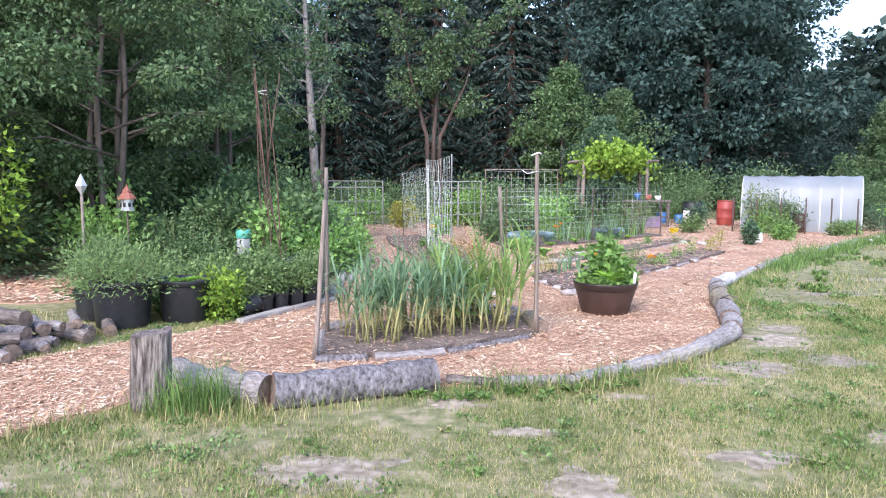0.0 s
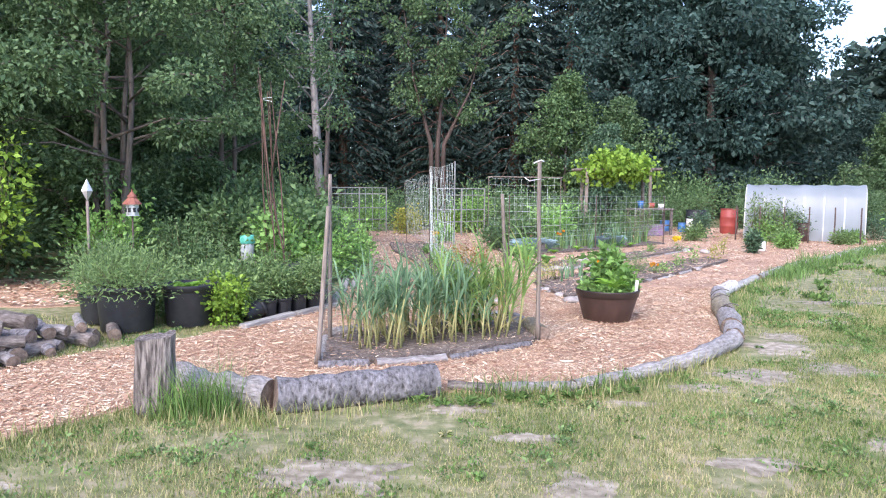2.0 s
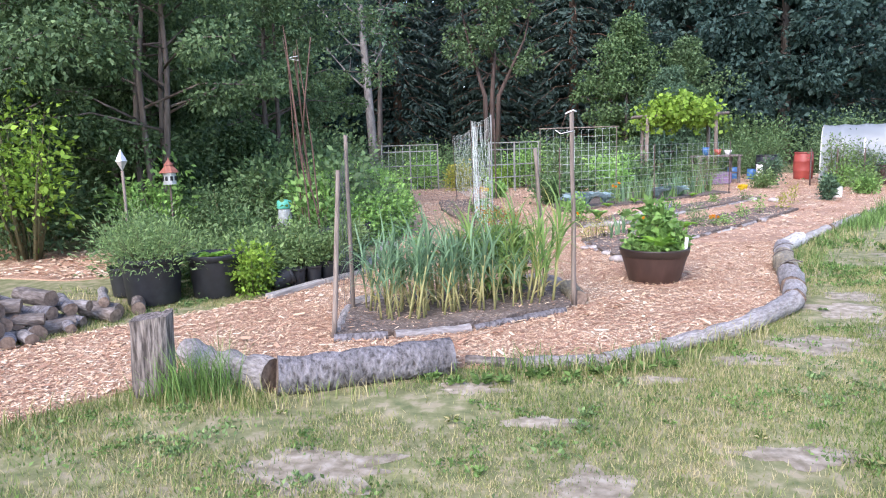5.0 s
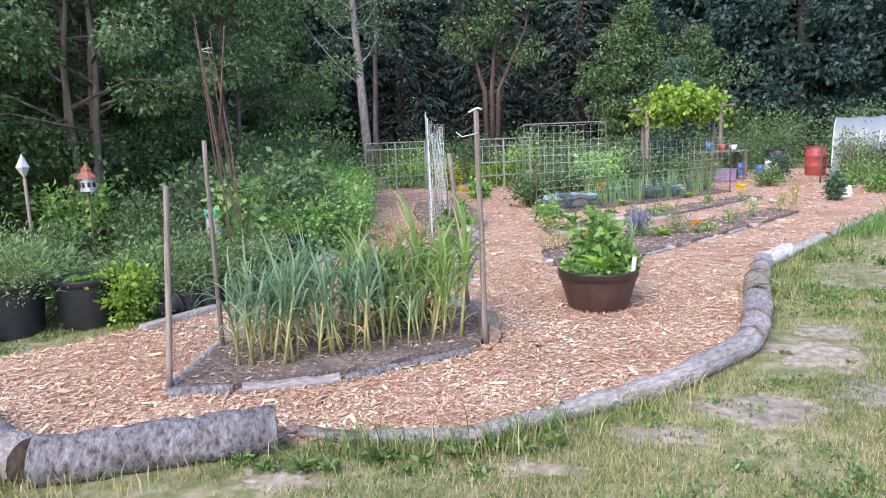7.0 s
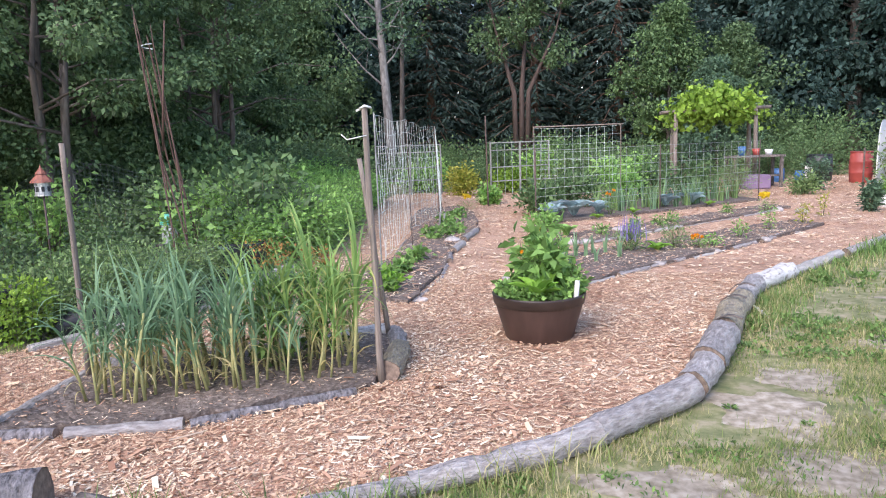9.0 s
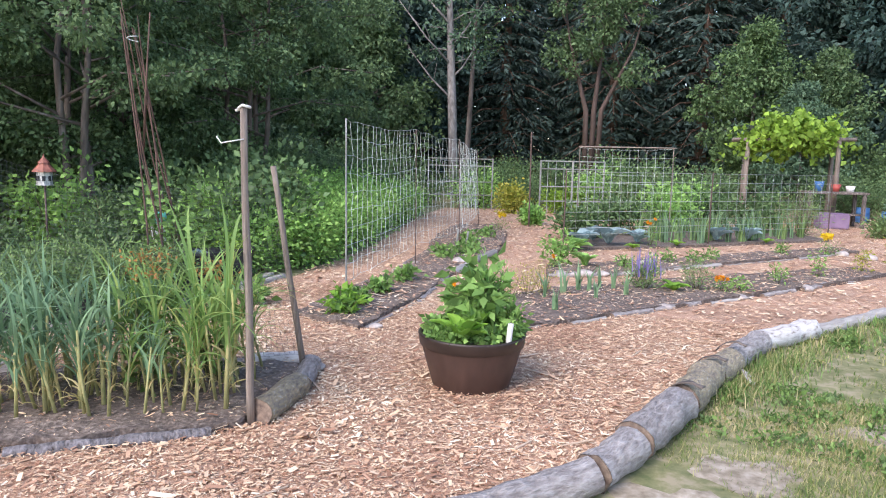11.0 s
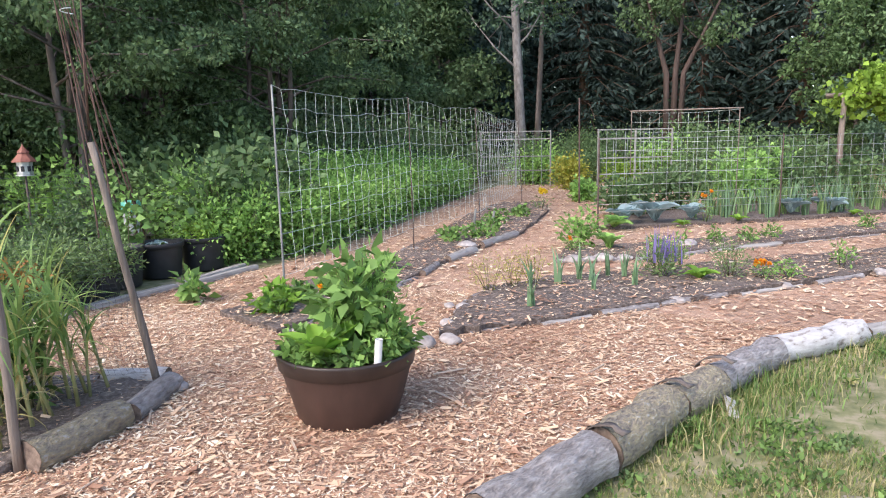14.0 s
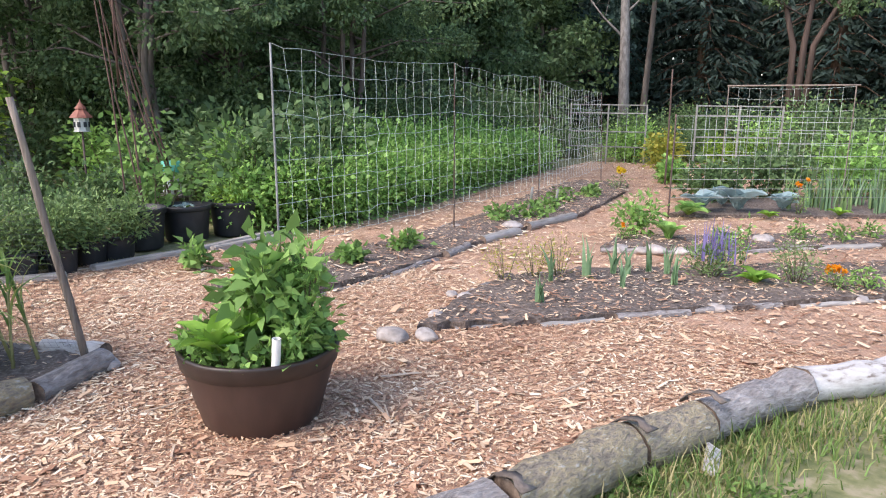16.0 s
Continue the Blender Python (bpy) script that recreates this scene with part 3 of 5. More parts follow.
log(2.65, 6.1, 2.83, 6.72, 0.10, BARK, label="thick grey log edging the path")
log(2.84, 6.76, 2.98, 7.34, 0.10, BARK_MOSS, label="mossy ochre log edging the path")
log(2.99, 7.37, 3.11, 7.72, 0.095, BARK_MOSS, label="mossy log with curling bark")
log(3.11, 7.76, 3.33, 8.4, 0.085, BARK)
log(3.34, 8.45, 3.76, 9.06, 0.085, BIRCH, label="white peeling birch log edging the path")
log(3.8, 9.12, 4.5, 10.18, 0.055, BOARD)
log(4.6, 10.3, 5.5, 11.6, 0.05, BARK)
log(5.7, 11.8, 6.6, 12.8, 0.06, BOARD)
log(6.7, 12.9, 7.7, 14.0, 0.06, BARK)
log(7.8, 14.2, 9.0, 15.6, 0.06, BOARD)
# curled bark flakes lying at the log joints
for x, y, zz, c in ((2.86, 6.75, 0.10, TREE_BARK), (2.99, 7.36, 0.1, TREE_BARK), (3.12, 7.75, 0.11, TREE_BARK)):
    v, f = [], []
    for i in range(9):
        an = radians(25 + i * 13)
        for w in (-0.02 - 0.012 * math.sin(i * 1.9), 0.02 + 0.015 * math.cos(i * 2.3)):
            v.append((w, (0.108 + 0.03 * (i / 8) ** 2) * math.cos(an), (0.108 + 0.03 * (i / 8) ** 2) * math.sin(an)))
    f = [(2 * i, 2 * i + 1, 2 * i + 3, 2 * i + 2) for i in range(8)]
    me = mesh_of("bark_curl", v, f)
    ob = part("bark_curl", me, c)
    ob.matrix_world = pose(x, y, zz - 0.02, 0, 0, 72)
    so = ob.modifiers.new("thick", "SOLIDIFY")
    so.thickness = 0.006
    tagged(ob, "dark curl of loose bark on log", "bark", "loose bark")
ob = part("bark_piece", box(0.06, 0.17, 0.012, 0.004), BIRCH)
ob.matrix_world = pose(3.22, 7.56, 0.035, 12, 30, 20)
tagged(ob, "white flake of bark lying in grass", "bark", "loose bark")

# bed edgings
log(-0.92, 4.63, -0.55, 4.72, 0.035, BARK_PALE, label="thin grey branch edging the garlic bed", group="bed edging")
log(-0.5, 4.72, 0.02, 4.93, 0.035, BARK, label="thin grey branch edging the garlic bed", group="bed edging")
log(0.04, 4.95, 0.72, 5.5, 0.03, BARK_PALE, label="thin grey branch edging the garlic bed", group="bed edging")
log(-0.93, 4.7, -1.05, 5.5, 0.04, BARK, label="thin grey branch edging the garlic bed", group="bed edging")
log(0.84, 5.72, 0.78, 6.2, 0.075, BARK_MOSS, label="short mossy log edging the garlic bed", group="bed edging")
log(0.77, 6.22, 0.6, 6.62, 0.06, BARK, label="grey log edging the garlic bed", group="bed edging")
log(0.52, 6.66, 0.22, 6.5, 0.055, BIRCH, label="pale log edging the garlic bed", group="bed edging")
log(0.2, 6.48, -0.35, 6.22, 0.035, BARK, label="pale log edging the garlic bed", group="bed edging")
log(-1.05, 5.6, -0.8, 5.85, 0.06, BARK, label="short cut log at the bed corner", group="bed edging")
for line, qq in (([(1.56, 8.2), (1.9, 8.56), (2.2, 9.0), (2.52, 9.45), (2.98, 10.04), (3.5, 10.7), (3.95, 11.26), (4.5, 12.1), (5.0, 12.9)], 0.028),
                 ([(1.24, 8.55), (1.15, 9.0), (1.12, 9.45), (1.35, 9.85)], 0.035),
                 ([(1.22, 10.8), (1.9, 11.22), (2.5, 12.0), (3.2, 12.87), (4.2, 14.1), (5.1, 15.3)], 0.03),
                 ([(0.44, 7.68), (0.41, 8.3), (0.4, 8.9), (0.3, 9.7), (0.2, 10.3)], 0.032),
                 ([(0.19, 10.4), (0.15, 11.2), (0.15, 11.3), (0.12, 12.5)], 0.055),
                 ([(-0.31, 7.85), (-0.44, 9.1), (-0.47, 10.1), (-0.77, 11.7)], 0.025)):
    for (x0, y0), (x1, y1) in zip(line, line[1:]):
        if abs(x0 - x1) + abs(y0 - y1) > 0.12:
            log(x0 + random.uniform(-.02, .02), y0, x0 + (x1 - x0) * random.uniform(0.75, 0.95) + random.uniform(-.03, .03), y0 + (y1 - y0) * random.uniform(0.75, 0.95), qq * random.uniform(0.5, 1.1), random.choice((BARK, BOARD, BARK)),
                label="split grey branch edging a vegetable bed", group="bed edging")


def stone(x, y, q, flat=0.6, label="smooth pale stone at the bed edge"):
    bm = bmesh.new()
    bmesh.ops.create_icosphere(bm, subdivisions=3, radius=1)
    o = Vector((random.random() * 30, 0, 0))
    for v in bm.verts:
        v.co = v.co * (1 + 0.25 * noise.noise(v.co * 1.1 + o))
        v.co = Vector((v.co.x * q * 1.3, v.co.y * q, v.co.z * q * flat))
    for f in bm.faces:
        f.smooth = True
    ob = part("stone", bm, STONE)
    ob.matrix_world = pose(x, y, q * flat * 0.75 + 0.01, 0, 0, random.uniform(0, 180))
    return tagged(ob, label, "stone", "edging stones")


for x, y, q in ((1.40, 7.82, 0.075), (1.54, 7.95, 0.06), (1.33, 8.3, 0.05), (1.22, 8.75, 0.05), (0.0, 11.2, 0.09), (2.23, 12.2, 0.1), (1.35, 10.9, 0.07), (1.5, 10.98, 0.06),
                (1.62, 11.05, 0.08), (1.8, 11.18, 0.06), (2.05, 11.4, 0.05), (2.6, 9.6, 0.05), (3.3, 10.45, 0.05), (4.0, 11.35, 0.06), (5.6, 11.55, 0.05), (5.2, 14.6, 0.09), (4.9, 14.9, 0.08),
                (-0.5, 10.9, 0.05), (0.5, 7.75, 0.04), (8.3, 14.6, 0.08), (9.3, 15.7, 0.09), (10, 16.5, 0.09), (6.3, 12.4, 0.07), (1.1, 8.75, 0.04), (0.62, 6.62, 0.055)):
    stone(x, y, q)

# firewood heap: rounds stacked with their cut ends towards the path
for lay, (count, far) in enumerate(((10, 1.0), (9, 0.82), (6, 0.55), (4, 0.36))):
    for i in range(count):
        k = far * (i + random.uniform(0.25, 0.75)) / count
        ex, ey = -3.28 + 0.42 * k - 0.10 * lay + random.uniform(-0.07, 0.07), 4.15 + 1.35 * k + random.uniform(-0.04, 0.04)
        a = radians(-28 + random.uniform(-32, 32)) if (i + lay) % 5 else radians(55 + random.uniform(-25, 25))
        ln, q = random.uniform(0.32, 0.46), random.uniform(0.042, 0.068)
        zz = 0.055 + lay * 0.105
        log(ex - math.cos(a) * ln, ey - math.sin(a) * ln, ex, ey, q, random.choice((BARK, LOGDARK, LOGDARK, BARK_PALE)), z=zz + random.uniform(0, 0.03), z1=zz,
            label="short round of grey-barked firewood in a heap", name="firewood_log", group="heaped firewood")

# gate post
v, f = [], []
H_POST, LEV, SID = 0.47, 14, 26
for i in range(LEV + 1):
    for k in range(SID):
        an = 2 * math.pi * k / SID
        sq = 0.112 / max(abs(math.cos(an)), abs(math.sin(an))) ** 0.55
        q = sq * (1 + 0.07 * noise.noise(Vector((math.cos(an) * 5, math.sin(an) * 5, i * 0.15))) + 0.05 * (noise.noise(Vector((k * 2.3, 0, 0.1 * i)))))
        z = H_POST * i / LEV
        if i == LEV:
            z += 0.022 * noise.noise(Vector((k * 1.1, 3, 0))) + 0.02 * math.cos(an)
        v.append((q * math.cos(an), q * math.sin(an) * 0.85, z))
v.append((0, 0, H_POST - 0.015))
f = [(i * SID + k, i * SID + (k + 1) % SID, (i + 1) * SID + (k + 1) % SID, (i + 1) * SID + k) for i in range(LEV) for k in range(SID)]
f += [(LEV * SID + k, LEV * SID + (k + 1) % SID, len(v) - 1) for k in range(SID)]
post = part("gate_post", mesh_of("gate_post", v, f, False), WEATHERED)
post.matrix_world = pose(-1.68, 3.6, -0.01, 0, 2, 15)
tagged(post, "short weathered split wooden post in grass", "post")


# ---- garlic bed ----
def garlic(tall, material, leaves, name, label):
    """A bare pale stalk, dry lower leaves, then narrow leaves that rise and arch over."""
    t = thing(name, label, "garlic", "garlic plants")
    v, f = tube([(0, 0, 0), (0.004, 0, 0.15), (0, 0.006, 0.42 * tall)], [0.010, 0.008, 0.005], 6)
    part("stalk", mesh_of("stalk", v, f), STALK, t, "pale dry stalk")
    n = leaves
    z0 = np.linspace(0.16, 0.46, n) * tall
    a = np.arange(n) * 3.14 + rng.normal(0, 0.55, n)
    v, f = ribbons(np.stack([np.zeros(n), np.zeros(n), z0], 1), np.stack([np.cos(a), np.sin(a)], 1), rng.uniform(0.30, 0.52, n) * tall, 0.0145, rng.choice([0.7, 1.2, 1.9, 2.6, 3.1], n) * rng.uniform(0.8, 1.15, n), 9)
    part("foliage", faces_mesh("foliage", v, f), material, t)
    a = rng.uniform(0, 6.283, 3)
    v, f = ribbons(np.stack([np.zeros(3), np.zeros(3), np.array([0.05, 0.1, 0.17]) * tall], 1), np.stack([np.cos(a), np.sin(a)], 1), rng.uniform(0.16, 0.30, 3), 0.010, rng.uniform(2.2, 3.2, 3), 6)
    part("dry_leaf", faces_mesh("dry_leaf", v, f), DRYLEAF, t, "withered straw-yellow lower leaves")
    return t


DRYLEAF = islands("withered straw leaves", [(0.0, (0.30, 0.22, 0.09)), (0.5, (0.48, 0.40, 0.16)), (1.0, (0.62, 0.53, 0.27))], patch=2)
STALK = surface("pale green yellow stalk", [(0.3, (0.28, 0.31, 0.11)), (0.7, (0.50, 0.43, 0.20))], 20, bump=0.1)
kinds = [garlic(random.uniform(0.85, 1.0), L_GARLIC, 10, "garlic_plant", "blue-green garlic plant with arching leaves in soil") for i in range(4)]
kinds2 = [garlic(random.uniform(1.0, 1.12), L_GARLIC2, 12, "garlic_plant", "tall yellowing green garlic plant in soil") for i in range(4)]
A0, A1, A2, A3 = (Vector(p) for p in ((-0.78, 4.86), (0.68, 5.66), (0.42, 6.45), (-0.95, 5.55)))
first = {}
for iu in range(17):
    for iv in range(7):
        u, w = (iu + random.uniform(0.1, 0.9)) / 17, (iv + random.uniform(0.1, 0.9)) / 7
        p = (A0 * (1 - u) + A1 * u) * (1 - w) + (A3 * (1 - u) + A2 * u) * w
        if u < 0.12 and random.random() < 0.5:
            continue
        base = random.choice(kinds2 if u + random.uniform(-0.22, 0.22) > 0.7 else kinds)
        m = pose(p.x, p.y, 0.05, random.uniform(-13, 13), random.uniform(-13, 13), random.uniform(0, 360)) @ Matrix.Scale(random.uniform(0.78, 1.22), 4)
        if base not in first:
            first[base] = True
            base.matrix_world = m
        else:
            copy_thing(base, m)
for base in kinds + kinds2:
    if base not in first:
        base.matrix_world = pose(0.1, 5.6, 0.05, 0, 0, 40)


def stick(name, a, b, q, material, label, category="stake", group="", sides=8, wobble=0.15, top=None):
    a, b = Vector(a), Vector(b)
    n = max(3, int((b - a).length / 0.18))
    pts = [a.lerp(b, i / n) + Vector((noise.noise(Vector((i * 0.4, a.x * 5, 1))), noise.noise(Vector((i * 0.4, a.y * 5, 2))), 0)) * q * 0.35 for i in range(n + 1)]
    v, f = tube(pts, [q * (1 - 0.2 * i / n) for i in range(n + 1)], sides, wobble)
    return tagged(part(name, mesh_of(name, v, f), material), label, category, group)


PR, PL, PB, P2 = (0.81, 5.70), (-0.94, 4.69), (-1.0, 5.48), (0.59, 6.55)
stick("garden_stake", (*PR, 0), (0.788, 5.698, 1.60), 0.021, STAKE, "grey wooden stake tied with string at the top", group="stakes of the garlic bed")
stick("garden_stake", (*PL, 0), (-0.857, 4.738, 1.21), 0.020, STAKE, "crooked grey wooden stake at the bed corner", group="stakes of the garlic bed")
stick("garden_stake", (*PB, 0), (-0.995, 5.467, 1.46), 0.019, STAKE, "grey wooden stake at the bed corner", group="stakes of the garlic bed")
stick("garden_stake", (*P2, 0), (0.50, 6.36, 1.30), 0.020, STAKE, "leaning grey wooden stake at the bed corner", group="stakes of the garlic bed")
cord = thing("string_knot", "white cord knotted round the stake top", "string", m=pose(0.788, 5.698, 1.56))
v, f = tube([(-0.023, -0.008, 0.025), (0.012, -0.023, 0.04), (0.037, 0.002, 0.03), (0.002, 0.027, 0.038), (-0.048, 0.002, 0.015)], 0.007, 6)
part("knot", mesh_of("knot", v, f), PVC, cord)
v, f = tube([(0.012, -0.018, -0.12), (-0.088, -0.058, -0.14), (-0.128, -0.038, -0.11)], 0.003, 5)
part("loose_end", mesh_of("loose_end", v, f), PVC, cord)


def net(name, corners, step, width, material, label, sag=0.03, category="netting", jitter=0.0):
    """Strings both ways between four corners (low left, low right, top right, top left), as thin crossing strips."""
    p0, p1, p2, p3 = (np.array(c, dtype=float) for c in corners)
    nu, nv = max(2, int(np.linalg.norm(p1 - p0) / step)), max(2, int(np.linalg.norm(p3 - p0) / step))

    def at(u, w):
        q = (p0 * (1 - u) + p1 * u) * (1 - w) + (p3 * (1 - u) + p2 * u) * w
        q = q + np.array([0, 0, -1.0]) * sag * 4 * u * (1 - u) * w
        q = q + jitter * np.array([noise.noise(Vector((u * 9, w * 9, k + p0[0]))) for k in range(3)])
        return q
    grid = np.array([[at(i / nu, j / nv) for j in range(nv + 1)] for i in range(nu + 1)])
    al = unit((p1 - p0)[None])[0]
    out = np.array([-al[1], al[0], 0])
    V = []
    for a, b in ((grid[:-1], grid[1:]), (grid[:, :-1], grid[:, 1:])):
        a, b = a.reshape(-1, 3), b.reshape(-1, 3)
        s = unit(np.cross(b - a, out)) * width / 2
        V.append(np.stack([a - s, a + s, b + s, b - s], 1))
        o = np.broadcast_to(out * width / 2, a.shape)
        V.append(np.stack([a - o, a + o, b + o, b - o], 1))
    ob = part(name, quads(name, np.concatenate(V)), material)
    return tagged(ob, label, category, "garden netting")


net("bird_netting", [(*PL, 0.12), (*PB, 0.12), (-0.995, 5.467, 1.4), (-0.857, 4.738, 1.18)], 0.03, 0.0011, NETTING, "fine dark bird netting hung between stakes", jitter=0.02)
net("bird_netting", [(*PB, 0.12), (*P2, 0.12), (0.50, 6.36, 1.2), (-0.995, 5.467, 1.4)], 0.03, 0.0011, NETTING, "fine dark bird netting hung between stakes", 0.12, jitter=0.03)


# ---- plants ----
def bush(name, label, category, x, y, width, height, n, leaf, material, z=0.0, group="", stems=7, upright=0.4, narrow=0.45, low=0.05, twig=None, parented=None, depth=None):
    """Stems that fork from the ground with leaves along them, an uneven outline."""
    t = thing(name, label, category, group, pose(x, y, z)) if parented is None else parented
    depth = depth or width
    T, P, D = [], [], []
    per = max(4, n // (stems * 6))
    for s in range(stems):
        a = random.uniform(0, 6.283)
        k = random.uniform(0.15, 1.0) ** 0.6
        top = Vector((math.cos(a) * width / 2 * k, math.sin(a) * depth / 2 * k, height * random.uniform(0.72, 1.05) * (1.05 - 0.45 * k * k)))
        b = Vector((top.x * 0.25, top.y * 0.25, 0))
        mid = b.lerp(top, 0.5) + Vector((top.x * 0.05, top.y * 0.05, height * 0.08))
        T.append(tube([b, mid, top], [max(0.003, height * 0.008), max(0.002, height * 0.006), 0.0015], 5))
        for j in range(6):
            c = b.lerp(mid, low + (1 - low) * (j + 1) / 3) if j < 3 else mid.lerp(top, (j - 2) / 3)
            sp = width * 0.17 * (1.1 - 0.08 * j)
            p = np.array(c)[None] + rng.normal(0, 1, (per, 3)) * np.array([sp, sp, sp * 0.8])
            P.append(p)
            D.append(unit(p - np.array(c)[None] + rng.normal(0, sp * 0.6, (per, 3))) + np.array([0, 0, upright - 0.3]))
    P, D = np.concatenate(P), np.concatenate(D)
    ok = P[:, 2] > 0.01
    P, D = P[ok], D[ok]
    v, f = tubes(T)
    part("branchwork", mesh_of("branchwork", v, f), twig or TWIG, t)
    part("foliage", quads("foliage", leaf_cards(P, D, leaf * rng.uniform(0.6, 1.25, len(P)), narrow)), material, t)
    return t


TWIG = surface("green brown stems", [(0.3, (0.10, 0.10, 0.04)), (0.7, (0.20, 0.18, 0.09))], 20, bump=0.2)


def flower_heads(t, pts, q, material, name="flower"):
    for p in pts:
        n = 26
        d = scatter_dirs(n, 0.6)
        me = quads(name, leaf_cards(np.zeros((n, 3)), d, q * rng.uniform(0.7, 1.1, n), 0.6))
        ob = part(name, me, material, t)
        ob.location = p


def rosette_plant(name, label, x, y, n, size, material, z=0.05, up=1.2, width=0.4, category="vegetable", group="", open_=0.38):
    """Broad upright leaves round a heart, each cupped."""
    t = thing(name, label, category, group, pose(x, y, z, 0, 0, random.uniform(0, 360)))
    V, F, o = [], [], 0
    for i in range(n):
        k = i / n
        a = i * 2.4
        ln = size * (0.65 + 0.5 * k) * random.uniform(0.7, 1.12)
        el = up * (1 - open_ * k) + random.uniform(-0.1, 0.1)
        cols, rows = 4, 5
        for r_ in range(rows + 1):
            s = r_ / rows
            w = ln * width * (math.sin(math.pi * min(0.97, 0.12 + 0.86 * s)) ** 0.7)
            e = el - 0.35 * s * s
            rad, hi = ln * s * math.cos(e), ln * s * math.sin(e)
            for c in range(cols + 1):
                u = c / cols - 0.5
                cup = abs(u) * w * 0.6 + 0.02 * size * noise.noise(Vector((u * 6, s * 7, i)))
                V.append((rad * math.cos(a) - u * w * math.sin(a) - cup * 0.3 * math.cos(a), rad * math.sin(a) + u * w * math.cos(a) - cup * 0.3 * math.sin(a), hi + cup))
        for r_ in range(rows):
            for c in range(cols):
                q = o + r_ * (cols + 1) + c
                F.append((q, q + 1, q + cols + 2, q + cols + 1))
        o = len(V)
    part("foliage", mesh_of("foliage", V, F), material, t)
    return t


def blades(name, label, x, y, n, h, width, material, z=0.05, spread=0.03, category="vegetable", group="", bend=(0.1, 0.9)):
    t = thing(name, label, category, group, pose(x, y, z))
    a = rng.uniform(0, 6.283, n)
    st = np.stack([rng.normal(0, spread, n), rng.normal(0, spread, n), np.zeros(n)], 1)
    v, f = ribbons(st, np.stack([np.cos(a), np.sin(a)], 1), h * rng.uniform(0.6, 1.1, n), width, rng.uniform(*bend, n), 4)
    part("foliage", faces_mesh("foliage", v, f), material, t)
    return t


# reddish weed and a dark broad-leaved plant among the garlic
WEED_RED = islands("rusty seed heads", [(0.0, (0.28, 0.12, 0.04)), (1.0, (0.52, 0.30, 0.09))], patch=3)


def dock(x, y, h):
    t = bush("dock_weed", "tall weed with rusty seed heads among garlic", "weed", x, y, 0.2, h * 0.8, 130, 0.09, TALL, 0.05, "weeds in the garlic", stems=5, narrow=0.35)
    n = 120
    p = np.stack([rng.normal(0, 0.06, n), rng.normal(0, 0.06, n), rng.uniform(h * 0.82, h * 1.02, n)], 1)
    part("seed_head", quads("seed_head", leaf_cards(p, scatter_dirs(n, 0.6), 0.026, 0.5)), WEED_RED, t, "rusty orange seed heads")["kind"] = "stuff"


dock(0.12, 5.75, 0.78)
dock(0.3, 6.05, 0.7)


# ---- planter tub ----
tub = thing("planter_tub", "brown plastic half-barrel tub standing on wood chips", "planter", m=pose(1.62, 6.78, 0.012) @ Matrix.Scale(0.965, 4))
v, f = lathe([(0.0, 0.004), (0.235, 0.0), (0.245, 0.012), (0.285, 0.15), (0.318, 0.268)], 48)
part("body", mesh_of("body", v, f), TUB, tub)
v, f = lathe([(0.318, 0.262), (0.327, 0.266), (0.337, 0.325), (0.338, 0.335), (0.332, 0.34), (0.318, 0.337), (0.312, 0.28)], 48)
part("rim", mesh_of("rim", v, f), RIM, tub, "darker smooth rim band")
v, f = lathe([(0.314, 0.285), (0.15, 0.31), (0.0, 0.318)], 32)
part("potting_soil", mesh_of("potting_soil", v, f), SOIL, tub, "dark potting soil")
TZ = 0.30
bush("dahlia_plant", "bushy green flowering plant growing in the tub", "plant", 1.60, 6.88, 0.36, 0.48, 520, 0.098, L_TUB, TZ, stems=12, narrow=0.55, upright=0.25)
bush("dahlia_plant", "bushy green flowering plant growing in the tub", "plant", 1.80, 6.83, 0.24, 0.24, 420, 0.055, L_TUB, TZ, stems=8, narrow=0.5)
bush("cosmos_plant", "tall feathery yellow-green plant in the tub", "plant", 1.68, 6.95, 0.2, 0.6, 500, 0.045, L_RASP, TZ, stems=9, narrow=0.2, upright=1.2)
for k in range(13):
    a = k * 0.49 + 0.2
    bush("strawberry_plant", "low leafy green plant inside the tub rim", "plant", 1.62 + 0.235 * math.cos(a), 6.78 + 0.235 * math.sin(a), 0.12, 0.10, 75, 0.05, L_TUB, TZ, "low plants in the tub", stems=4, narrow=0.75)
rosette_plant("lettuce", "upright bright green lettuce in the tub", 1.64, 6.58, 14, 0.25, L_LETTUCE, TZ, 1.45, 0.40, open_=0.45)
fl = thing("marigold_flower", "small orange flower among tub leaves", "flower", m=pose(1.51, 6.75, 0.62))
flower_heads(fl, [(0, 0, 0), (0.12, 0.1, -0.05)], 0.018, L_ORANGE)
v, f = tubes([tube([(0, 0, 0), (0.012, 0, 0.125)], 0.017, 16, caps=False), tube([(0, 0, 0.0), (0.012, 0, 0.125)], 0.0135, 16, caps=False), ([Vector((0.012 + q * math.cos(a * 0.3927), q * math.sin(a * 0.3927), 0.125)) for q in (0.017, 0.0135) for a in range(16)],
               [(k, (k + 1) % 16, 16 + (k + 1) % 16, 16 + k) for k in range(16)])])
pv = part("pipe", mesh_of("pipe", v, f), PVC)
pv.location = (1.88, 6.655, 0.315)
tagged(pv, "short white plastic pipe standing in the tub", "pipe")


